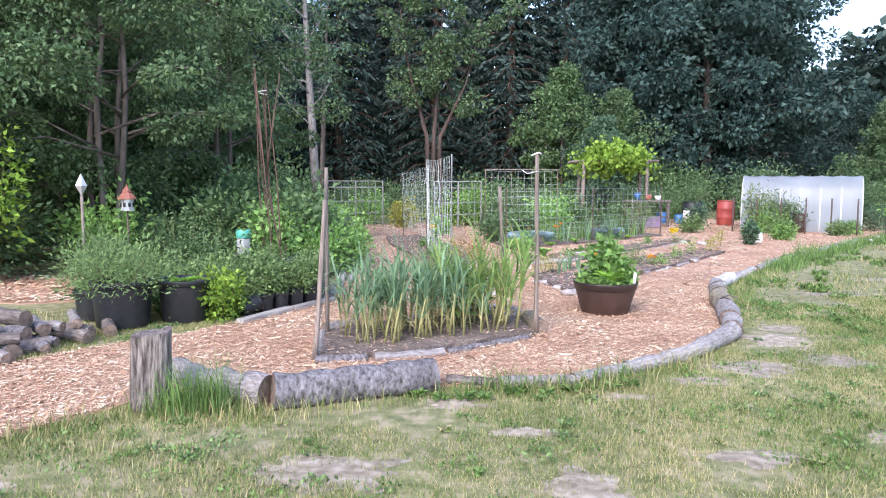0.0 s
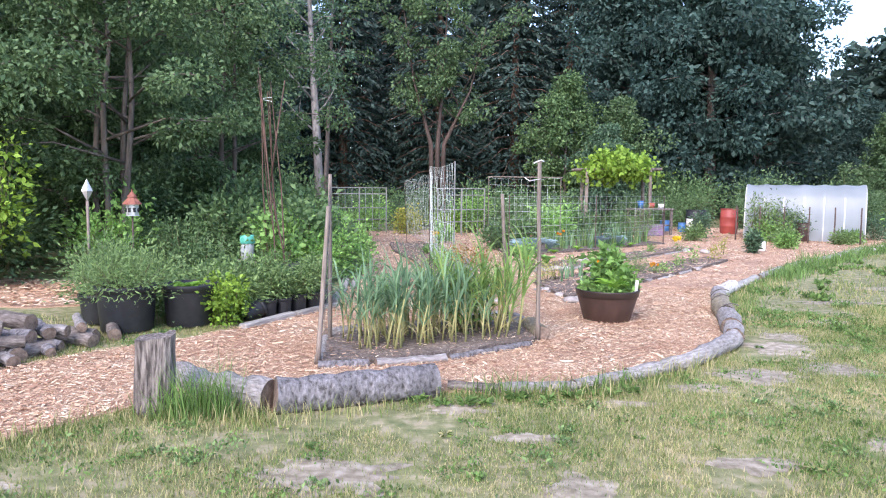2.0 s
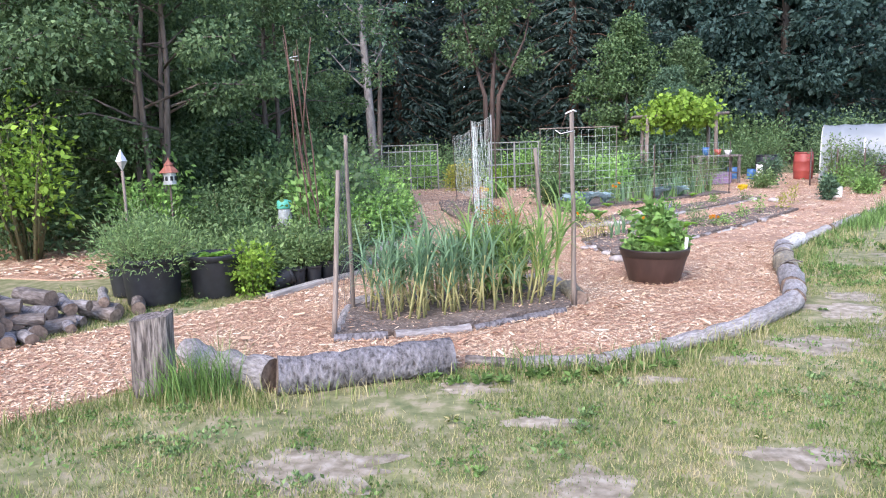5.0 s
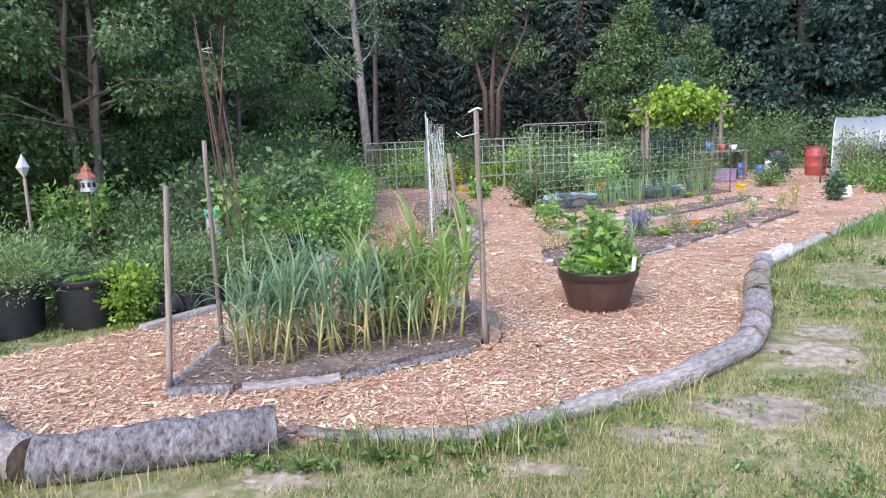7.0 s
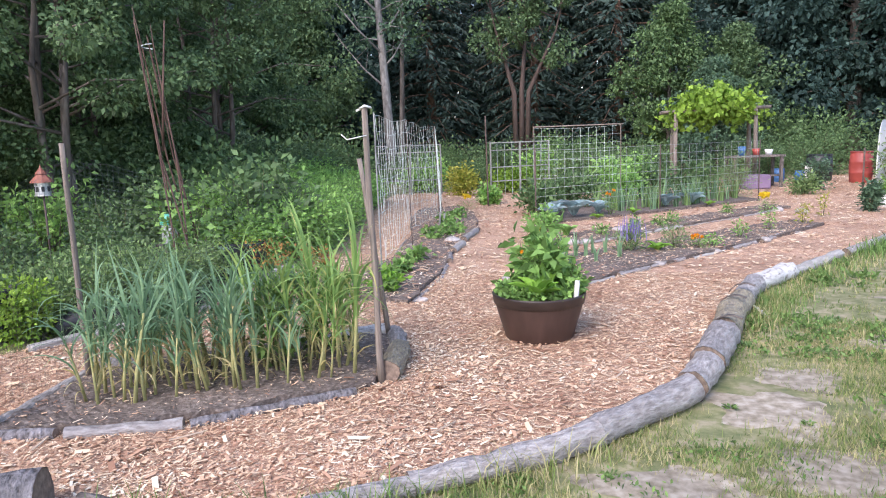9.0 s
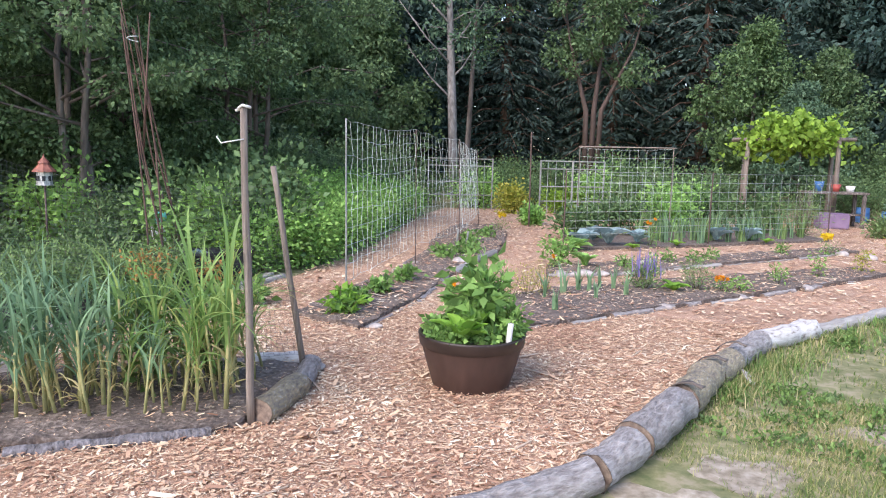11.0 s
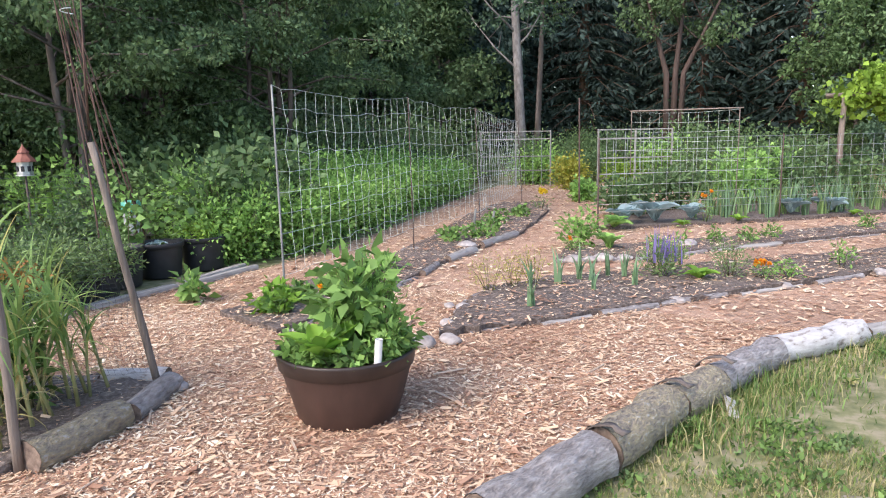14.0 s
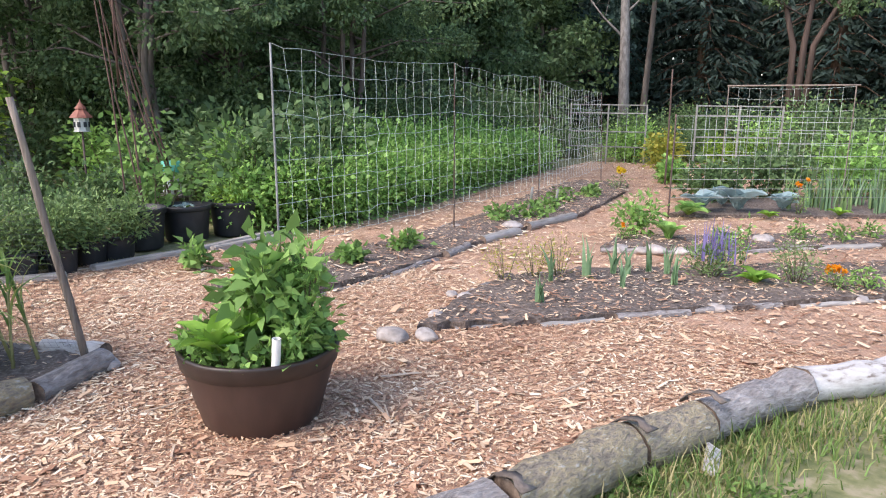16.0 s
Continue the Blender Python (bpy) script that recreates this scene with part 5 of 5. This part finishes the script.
for dx, mt, hh in ((-0.3, BLUE, 0.22), (0.05, RED, 0.16), (0.35, PVC, 0.13)):
    t = thing("table_pot", "small coloured pot standing on the potting table", "pot", "pots on the table", pose(5.55 + dx, 20.6 + dx * 0.27, 0.806))
    part("body", mesh_of("body", *lathe([(0, 0), (0.07, 0), (0.1, hh), (0.085, hh), (0.07, 0.02)], 18)), mt, t)
ar = thing("vine_arbour", "rustic post arbour overgrown by lime-green vine", "arbour", m=pose(4.7, 21.5, 0))
for sx in (-0.95, 0.95):
    for sy in (-0.4, 0.5):
        v, f = tube([(sx, sy, 0), (sx * 1.02, sy, 1.0), (sx, sy, 1.95)], [0.06, 0.055, 0.05], 8, 0.2)
        part("post", mesh_of("post", v, f), STAKE, ar)
for sy in (-0.4, 0.05, 0.5):
    v, f = tube([(-1.3, sy, 1.95), (1.3, sy, 1.98)], 0.04, 8, 0.2)
    part("beam", mesh_of("beam", v, f), STAKE, ar)
P = rng.normal(0, 1, (5200, 3)) * np.array([0.45, 0.36, 0.19]) + np.array([0, 0, 2.12])
P[:, 2] += -0.18 * P[:, 0] ** 2 + 0.1 * np.sin(P[:, 0] * 9)
part("vine_leaves", quads("vine_leaves", leaf_cards(P, scatter_dirs(len(P), -0.3), 0.15 * rng.uniform(0.6, 1.2, len(P)), 0.85)), L_LIME, ar, "lime-green vine leaves")

GA, GB = Vector((8.05, 19.8, 0)), Vector((10.7, 18.55, 0))
gd = (GB - GA).normalized()
gn = Vector((gd.y, -gd.x, 0))
LG, WG, HG = (GB - GA).length, 0.8, 1.55
th = thing("polytunnel", "milky white polythene hoop tunnel greenhouse", "greenhouse", m=Matrix.Translation((GA + gn * -0.45).to_3d()) @ pose(0, 0, 0, 0, 0, math.degrees(math.atan2(gd.y, gd.x))))


def hoop(k, n):
    a = math.pi * k / n
    c, s = math.cos(a), math.sin(a)
    return -WG * math.copysign(abs(c) ** 0.75, c), HG * abs(s) ** 0.75


v, f = [], []
NH, NL = 20, 24
for i in range(NL + 1):
    for k in range(NH + 1):
        y, z = hoop(k, NH)
        sag = 0.02 * abs(math.sin(i * math.pi / 4))
        v.append((LG * i / NL, y * (1 - sag), z * (1 - sag)))
f = [(i * (NH + 1) + k, i * (NH + 1) + k + 1, (i + 1) * (NH + 1) + k + 1, (i + 1) * (NH + 1) + k) for i in range(NL) for k in range(NH)]
part("cover", mesh_of("cover", v, f), FILM, th)
for xe in (-0.01, LG + 0.01):
    v = [(xe, *hoop(k, NH)) for k in range(NH + 1)]
    part("end_panel", mesh_of("end_panel", v, [tuple(range(NH + 1))], False), FILM, th)
for i in range(7):
    v, f = tube([(LG * i / 6, hoop(k, NH)[0] * 0.985, hoop(k, NH)[1] * 0.985) for k in range(NH + 1)], 0.018, 6)
    part("hoop", mesh_of("hoop", v, f), PVC, th)
for k in range(6):
    p = GA.lerp(GB, -0.05 + k * 0.2) + gn * 1.1
    stick("fence_post", (p.x, p.y, 0), (p.x, p.y, 0.95), 0.022, RUST, "dark steel fence post before the tunnel", "post", "tunnel fence posts")
for x, y, w, h, m_ in ((8.1, 19.0, 0.8, 1.35, L_HERB), (8.75, 18.9, 0.9, 1.15, L_HERB), (8.5, 19.7, 1.0, 1.3, L_SHADE), (9.0, 18.9, 0.7, 0.9, L_LIGHT), (9.1, 19.6, 0.7, 0.95, L_HERB), (10.4, 19.4, 0.7, 1.25, L_SHADE), (8.2, 18.2, 0.9, 0.55, L_TUB), (11.5, 19.4, 0.9, 0.7, L_LIGHT), (12.3, 20.0, 0.9, 0.8, L_LIGHT),
                      (6.15, 18.3, 0.6, 0.42, L_HERB), (6.7, 19.4, 0.5, 0.9, L_LIGHT), (9.6, 17.6, 0.5, 0.35, L_HERB), (7.6, 16.2, 0.5, 0.35, L_TUB), (6.3, 14.8, 0.3, 0.55, L_LIGHT), (8.0, 17.0, 0.5, 0.4, L_HERB),
                      (7.4, 17.3, 0.4, 0.3, L_TUB), (10.2, 18.2, 0.5, 0.3, L_TUB)):
    bush("shrub", "small garden shrub near the white tunnel", "shrub", x, y, w, h, 800, 0.085, m_, 0, "shrubs near the tunnel", stems=12, narrow=0.4)
su = part("stump", mesh_of("stump", *tube([(0, 0, 0), (0, 0, 0.25), (0, 0, 0.55)], [0.24, 0.2, 0.2], 14, 0.2)), WEATHERED)
su.location = (11.3, 18.0, 0)
tagged(su, "weathered grey tree stump at the path end", "stump")
t = bush("stump_flowers", "yellow flowering plant growing on the stump", "flower", 11.3, 18.0, 0.6, 0.3, 350, 0.08, L_RASP, 0.5, stems=8, narrow=0.5)
flower_heads(t, [(random.uniform(-.2, .2), random.uniform(-.2, .2), random.uniform(.15, .32)) for k in range(9)], 0.06, L_YELLOW)


# ---- woods ----
def crown_leaves(centres, radii, per, leaf, narrow=0.55, droop=-0.3, squash=0.65):
    P, D = [], []
    for c, q in zip(centres, radii):
        d = unit(rng.normal(size=(per, 3)))
        rad = q * rng.uniform(0.25, 1.0, (per, 1)) ** 0.5
        p = d * rad * np.array([1, 1, squash])
        P.append(p + np.array(c)[None])
        D.append(d * 0.7 + rng.normal(0, 0.6, (per, 3)) + np.array([0, 0, droop]))
    P, D = np.concatenate(P), np.concatenate(D)
    return leaf_cards(P, D, leaf * rng.uniform(0.6, 1.25, len(P)), narrow)


def broad_tree(label, h, spread, clumps, per, leaf, material, bark=TREE_BARK, start=0.3, q=0.16, trunks=1, clump=0.8, cone=0.0, name="tree"):
    """Trunk, forked limbs and leaf clumps at the limb ends."""
    t = thing(name, label, "tree", "woodland trees")
    T, C, R = [], [], []
    for s in range(trunks):
        off = Vector((random.uniform(-.35, .35), random.uniform(-.35, .35), 0)) if trunks > 1 else Vector()
        lean = Vector((random.uniform(-.06, .06), random.uniform(-.06, .06), 1))
        hh = h * random.uniform(0.85, 1.0)
        pts = [off + lean * (hh * i / 7) + Vector((noise.noise(Vector((i, s, h))), noise.noise(Vector((i, s + 5, h))), 0)) * 0.12 * (i > 0) for i in range(8)]
        T.append(tube(pts, [q / trunks ** 0.4 * (1 - 0.86 * i / 7) for i in range(8)], 9, 0.15))
        for k in range(clumps // trunks):
            u = start + (1 - start) * (k + random.random()) / (clumps // trunks)
            b = pts[0].lerp(pts[-1], u)
            a = k * 2.4 + random.uniform(-.5, .5)
            w = spread * (math.sin(math.pi * min(0.95, 0.25 + 0.75 * (u - start) / (1 - start))) * (1 - cone) + cone * (1 - u)) * random.uniform(0.35, 1.3)
            e = b + Vector((math.cos(a) * w, math.sin(a) * w, w * random.uniform(-0.05, 0.4)))
            T.append(tube([b, b.lerp(e, 0.5) + Vector((0, 0, 0.1 * w)), e], [q * 0.28 * (1.1 - u), q * 0.17 * (1.1 - u), 0.008], 5))
            C += [e, b.lerp(e, 0.6)]
            R += [clump * random.uniform(0.45, 1.3), clump * random.uniform(0.4, 0.9)]
    v, f = tubes(T)
    part("trunk", mesh_of("trunk", v, f), bark, t)
    part("crown", quads("crown", crown_leaves(C, R, per, leaf)), material, t)
    return t


def conifer(label, h, spread, material, fronds=14000, low=0.06):
    """Straight trunk with whorls of drooping boughs."""
    t = thing("conifer", label, "tree", "woodland conifers")
    T = [tube([(0, 0, 0), (0.05, 0, h * 0.5), (0, 0, h)], [0.3, 0.18, 0.02], 9, 0.1)]
    P, D = [], []
    levels = 26
    for i in range(levels):
        u = low + (1 - low) * i / levels
        z = h * u
        w = spread * (1 - u) ** 0.75 * random.uniform(0.85, 1.1) + 0.25
        nb = 7
        per = max(8, int(fronds / (levels * nb)))
        for k in range(nb):
            a = k * 0.9 + i * 1.7 + random.uniform(-.3, .3)
            ww = w * random.uniform(0.75, 1.1)
            o = np.array([math.cos(a), math.sin(a), 0])
            sd = np.array([-o[1], o[0], 0])
            T.append(tube([(0, 0, z), tuple(o * ww * 0.5 + np.array([0, 0, z - 0.05 * ww])), tuple(o * ww + np.array([0, 0, z - 0.3 * ww]))], [0.04, 0.025, 0.006], 4))
            s = rng.uniform(0.12, 1, (per, 1))
            side = rng.normal(0, 1, (per, 1)) * 0.2 * ww * (1.1 - s * 0.7)
            p = o * ww * s + sd * side + np.array([0, 0, 1]) * (z - 0.3 * ww * s ** 2 - np.abs(side) * 0.25 + rng.normal(0, 0.08, (per, 1)))
            P.append(p)
            D.append(o * 0.5 + sd * np.sign(side) * 0.7 + rng.normal(0, 0.3, (per, 3)) + np.array([0, 0, -0.45]))
    P, D = np.concatenate(P), np.concatenate(D)
    v, f = tubes(T)
    part("trunk", mesh_of("trunk", v, f), CEDAR_BARK, t)
    part("crown", quads("crown", leaf_cards(P, D, 0.38 * rng.uniform(0.6, 1.3, len(P)), 0.30)), material, t)
    return t


def plant_all(sources, places, lo=0.9, hi=1.1):
    """Sets each source and its copies out at (x, y, scale)."""
    for i, (x, y, s) in enumerate(places):
        b = sources[i % len(sources)]
        m = pose(x, y, -0.03, 0, 0, random.uniform(0, 360)) @ Matrix.Scale(s * random.uniform(lo, hi), 4)
        if i < len(sources):
            b.matrix_world = m
        else:
            copy_thing(b, m)


cons = [conifer("tall dark green conifer with drooping boughs", 17, 3.6, L_DARK) for i in range(2)]
plant_all(cons, [(-6.5, 36, 1.0), (-1.5, 37, 1.0), (2.5, 37, 1.05), (-11, 36, 1.0), (-16, 32, 1), (9, 40, 1.1), (14, 41, 1.15), (16.8, 40, 0.9), (-21, 28, 1.0), (-24, 21, 1.0), (30, 50, 0.78), (35, 52, 0.9), (-4, 42, 1.1), (6, 42, 1.05), (41, 50, 1.0), (-25, 13, 1)])
maples = [broad_tree("big dark-leaved tree at the woods' edge", 14, 3.4, 52, 260, 0.26, L_MAPLE, start=0.1, q=0.3, clump=1.25)]
plant_all(maples, [(11.5, 33, 1.0), (13.9, 34.5, 0.95), (8.3, 35, 1.0), (20, 36, 0.42), (-11, 31, 0.9)])
mids = [broad_tree("leafy green woodland tree", 9, 2.3, 44, 165, 0.21, L_MID, start=0.12, q=0.14, clump=0.85),
        broad_tree("leafy green woodland tree", 8, 2.4, 44, 165, 0.21, L_SHADE, start=0.1, q=0.14, clump=0.85)]
plant_all(mids, [(-9.2, 19, 1.0), (-10.5, 15, 1.0), (-12, 20, 1.2), (-9.5, 23, 0.9), (-11, 10.5, 1.05), (-14, 14, 1.2), (-13, 7, 1.1), (-9.5, 28, 1.1), (4.2, 29.5, 0.7), (6.6, 29.5, 0.8), (21, 32, 0.55), (25, 33, 0.8), (29, 36, 0.9), (-15, 24, 1.2), (33, 38, 1.0), (17.5, 29, 0.62)])
lights = [broad_tree("light green leafy tree at the woods' edge", 6, 1.9, 40, 200, 0.17, L_LIGHT, start=0.1, q=0.1, clump=0.7)]
plant_all(lights, [(5.6, 27.0, 0.72), (19.5, 27.5, 0.8), (23.5, 29, 0.9), (-7.6, 18.2, 0.7)])
near = [broad_tree("multi-stemmed small-leaved tree beside the garden", 6.5, 1.9, 60, 300, 0.085, L_SHADE, start=0.2, q=0.11, trunks=4, clump=0.55)]
plant_all(near, [(-5.4, 10.2, 1.0), (-7.4, 9.4, 1.0), (-7.2, 12.6, 1.05), (-5.0, 13.5, 0.95)])
RED_BARK = surface("dark reddish bark", [(0.3, (0.05, 0.035, 0.028)), (0.7, (0.15, 0.10, 0.08))], 5, (2, 2, 0.2), bump=0.9, depth=0.04, second=0.8)
ALDER = surface("pale grey alder bark", [(0.3, (0.13, 0.115, 0.105)), (0.5, (0.24, 0.22, 0.205)), (0.72, (0.38, 0.36, 0.335))], 7, (1.5, 1.5, 0.6), bump=0.6, depth=0.03, second=1.1)
# tall bare-stemmed alder and the forked tree with bare limbs
ald = broad_tree("tall slim alder with sparse leaves", 13, 1.6, 30, 55, 0.16, L_LIGHT, bark=ALDER, start=0.36, q=0.2, clump=0.6)
ald.matrix_world = pose(-5.6, 26.5, 0, 0, -3, 20)
T = []
for z, a, ln in ((3.4, 2.9, 2.2), (4.6, 3.4, 2.6), (5.2, 0.2, 1.8), (6.0, 2.6, 2.8), (6.6, 0.6, 2.0), (4.1, 0.1, 1.3), (7.4, 3.0, 2.4)):
    e = Vector((math.cos(a) * ln * 0.7, math.sin(a) * ln * 0.7, z + ln * 0.85))
    b = Vector((0, 0, z))
    T.append(tube([b, b.lerp(e, 0.45) + Vector((0, 0, -0.12)), e], [0.05, 0.03, 0.008], 6, 0.15))
    for k in range(3):
        c = b.lerp(e, 0.4 + 0.2 * k)
        T.append(tube([c, c + Vector((random.uniform(-.5, .5), random.uniform(-.4, .4), random.uniform(0.2, 0.7)))], [0.014, 0.004], 5))
part("bare_limb", mesh_of("bare_limb", *tubes(T)), ALDER, ald, "bare grey forking side limbs")["kind"] = "stuff"
ald2 = broad_tree("slim dark-stemmed tree behind the alder", 12, 1.3, 18, 40, 0.15, L_MID, start=0.5, q=0.13, clump=0.6)
ald2.matrix_world = pose(-5.9, 28.5, 0, 0, 2, 80)
fk = thing("forked_tree", "reddish forked trunk with bare grey branches", "tree", "woodland trees", pose(-1.3, 29.5, 0))
T = []
C, R = [], []
for a, ln in ((-0.5, 9), (0.15, 10), (0.75, 8)):
    e = Vector((math.sin(a) * 3.0, random.uniform(-.6, .6), ln))
    T.append(tube([(a * 0.3, 0, 0), (a * 0.45, 0, 3.2), tuple(Vector((a * 0.45, 0, 3.2)).lerp(e, 0.5) + Vector((a * 0.3, 0, -0.2))), tuple(e)], [0.12, 0.095, 0.04, 0.012], 9, 0.2))
    for k in range(8):
        b = Vector((a * 0.45, 0, 3.2)).lerp(e, 0.12 + k * 0.11)
        d = Vector((random.uniform(-1, 1), random.uniform(-.6, .6), random.uniform(0.4, 1.1))) * 1.7
        T.append(tube([b, b + d * 0.5 + Vector((0, 0, -.08)), b + d], [0.03, 0.018, 0.006], 5))
        C += [b + d, b + d * 0.6]
        R += [random.uniform(0.4, 0.8), 0.4]
part("trunk", mesh_of("trunk", *tubes(T)), RED_BARK, fk)
part("crown", quads("crown", crown_leaves(C, R, 150, 0.17)), L_SHADE, fk)
# undergrowth and hedge along the woods' edge
hedges = [bush("hedge_shrub", "dense leafy shrub at the woods' edge", "shrub", 0, 0, 2.6, 2.0, 4300, 0.12, L_SHADE, 0, "hedge shrubs", stems=24, narrow=0.6),
          bush("hedge_shrub", "dense leafy shrub at the woods' edge", "shrub", 0, 0, 2.6, 2.1, 4300, 0.12, L_MID, 0, "hedge shrubs", stems=24, narrow=0.6)]
H_ = [(-6.4, 8.7, 0.6), (-7.5, 10.6, 0.75), (-5.7, 11.4, 0.8), (-4.6, 10.6, 0.6), (-4.6, 12.8, 1.05), (-5.4, 14.6, 1.25), (-5.0, 16.8, 1.2), (-5.2, 19, 1.15), (-6.8, 16.5, 1.5), (-6.2, 13.0, 1.35), (-8.6, 13.2, 1.0), (-9, 9, 0.9), (-9.5, 7, 0.9), (-7.8, 7.6, 0.5), (-6.2, 21.5, 0.8),
      (-3.6, 23, 0.8), (-3.3, 21.7, 0.62), (-1.9, 22.3, 0.6), (-0.2, 22.2, 0.6), (-4.6, 21.2, 0.62), (-1.4, 24, 1.12), (0.8, 23.5, 1.0), (2.8, 25, 0.95), (1.8, 22, 0.75), (6.2, 24.8, 0.9), (8.2, 25.5, 0.95), (10.2, 25, 1.0), (12.2, 25.5, 1.1), (14.2, 25, 1.1), (16.4, 25.6, 1.15), (14.5, 22.6, 0.7), (18.5, 26, 1.2), (21, 26, 1.2), (23.5, 27, 1.3), (17, 23, 0.8), (20, 24, 0.9), (3.4, 22.8, 0.8), (6.6, 23.8, 0.7), (27, 29, 1.4), (-9, 17, 1.1), (-8, 22, 1.0), (-3.5, 27, 1.0), (12, 28, 1.5), (9, 28.5, 1.4), (16, 29, 1.5), (-12.5, 11, 1.2), (-4.4, 9.8, 0.42), (-3.7, 13.8, 0.55)]
plant_all(hedges, H_)
n = 84000
P = np.stack([rng.uniform(-46, 44, n), np.zeros(n), rng.uniform(0, 1, n)], 1)
P[:, 1] = 47 + rng.uniform(0, 5, n) - np.maximum(0, -P[:, 0] - 6) * 0.75
hh = 14 + 3 * np.sin(P[:, 0] * 0.8) + 2 * np.sin(P[:, 0] * 2.3 + 1)
gap = np.exp(-((P[:, 0] - 25.0) / 3.0) ** 2)
P[:, 2] *= hh * (1 - 0.5 * gap)
ob = part("far_woods", quads("far_woods", leaf_cards(P, scatter_dirs(n, -0.4), 0.78 * rng.uniform(0.6, 1.3, n), 0.6)), L_DARK)
tagged(ob, "dark far woods behind the garden", "woods", kind="stuff")
n = 60000
P = np.stack([rng.uniform(-30, -10, n), rng.uniform(0, 40, n), rng.uniform(0, 1, n) ** 1.3 * 9], 1)
P = P[P[:, 0] < -13 - 3 * np.sin(P[:, 1] * 0.5) + 0.1 * P[:, 1]][:26000]
ob = part("far_woods", quads("far_woods", leaf_cards(P, scatter_dirs(len(P), -0.4), 0.55 * rng.uniform(0.6, 1.3, len(P)), 0.6)), L_DARK)
tagged(ob, "dark woods beyond the hedge", "woods", kind="stuff")

hz = bush("hazel_bush", "bright green leafy branches beside the chip path", "shrub", -6.05, 8.2, 1.1, 2.45, 1500, 0.10, L_LIME, 0, stems=14, narrow=0.55, low=0.6)
bush("hazel_bush", "bright green leafy branches beside the hedge", "shrub", -5.0, 9.6, 1.0, 1.2, 1300, 0.1, L_RASP, 0, stems=12, narrow=0.55)
for x, y, w, h in ((-3.9, 9.4, 0.9, 0.9), (-3.3, 9.7, 0.8, 0.8), (-3.4, 8.6, 0.7, 0.6), (-3.0, 10.2, 0.9, 1.0), (-4.3, 8.0, 0.8, 0.6), (-2.9, 7.9, 0.6, 0.38), (-3.6, 7.0, 0.7, 0.5)):
    bush("shrub", "loose green shrub behind the pots", "shrub", x, y, w, h, 1700, 0.07, L_MID, 0, "shrubs behind the pots", stems=14, narrow=0.5)
# long pale splinters lying on the chips
for i in range(60):
    x, y = random.uniform(-2.5, 3.0), random.uniform(3.8, 8.2)
    if inside(PATHS, np.array([x]), np.array([y]))[0] and not any(inside(B, np.array([x]), np.array([y]))[0] for B in BEDS):
        ob = part("splinter", box(random.uniform(0.08, 0.22), random.uniform(0.006, 0.014), 0.006, 0.001), SPLINT)
        ob.matrix_world = pose(x, y, 0.032, 0, random.uniform(-3, 3), random.uniform(0, 180))
        tagged(ob, "long pale splinter of wood on chips", "wood splinter", "wood splinters")
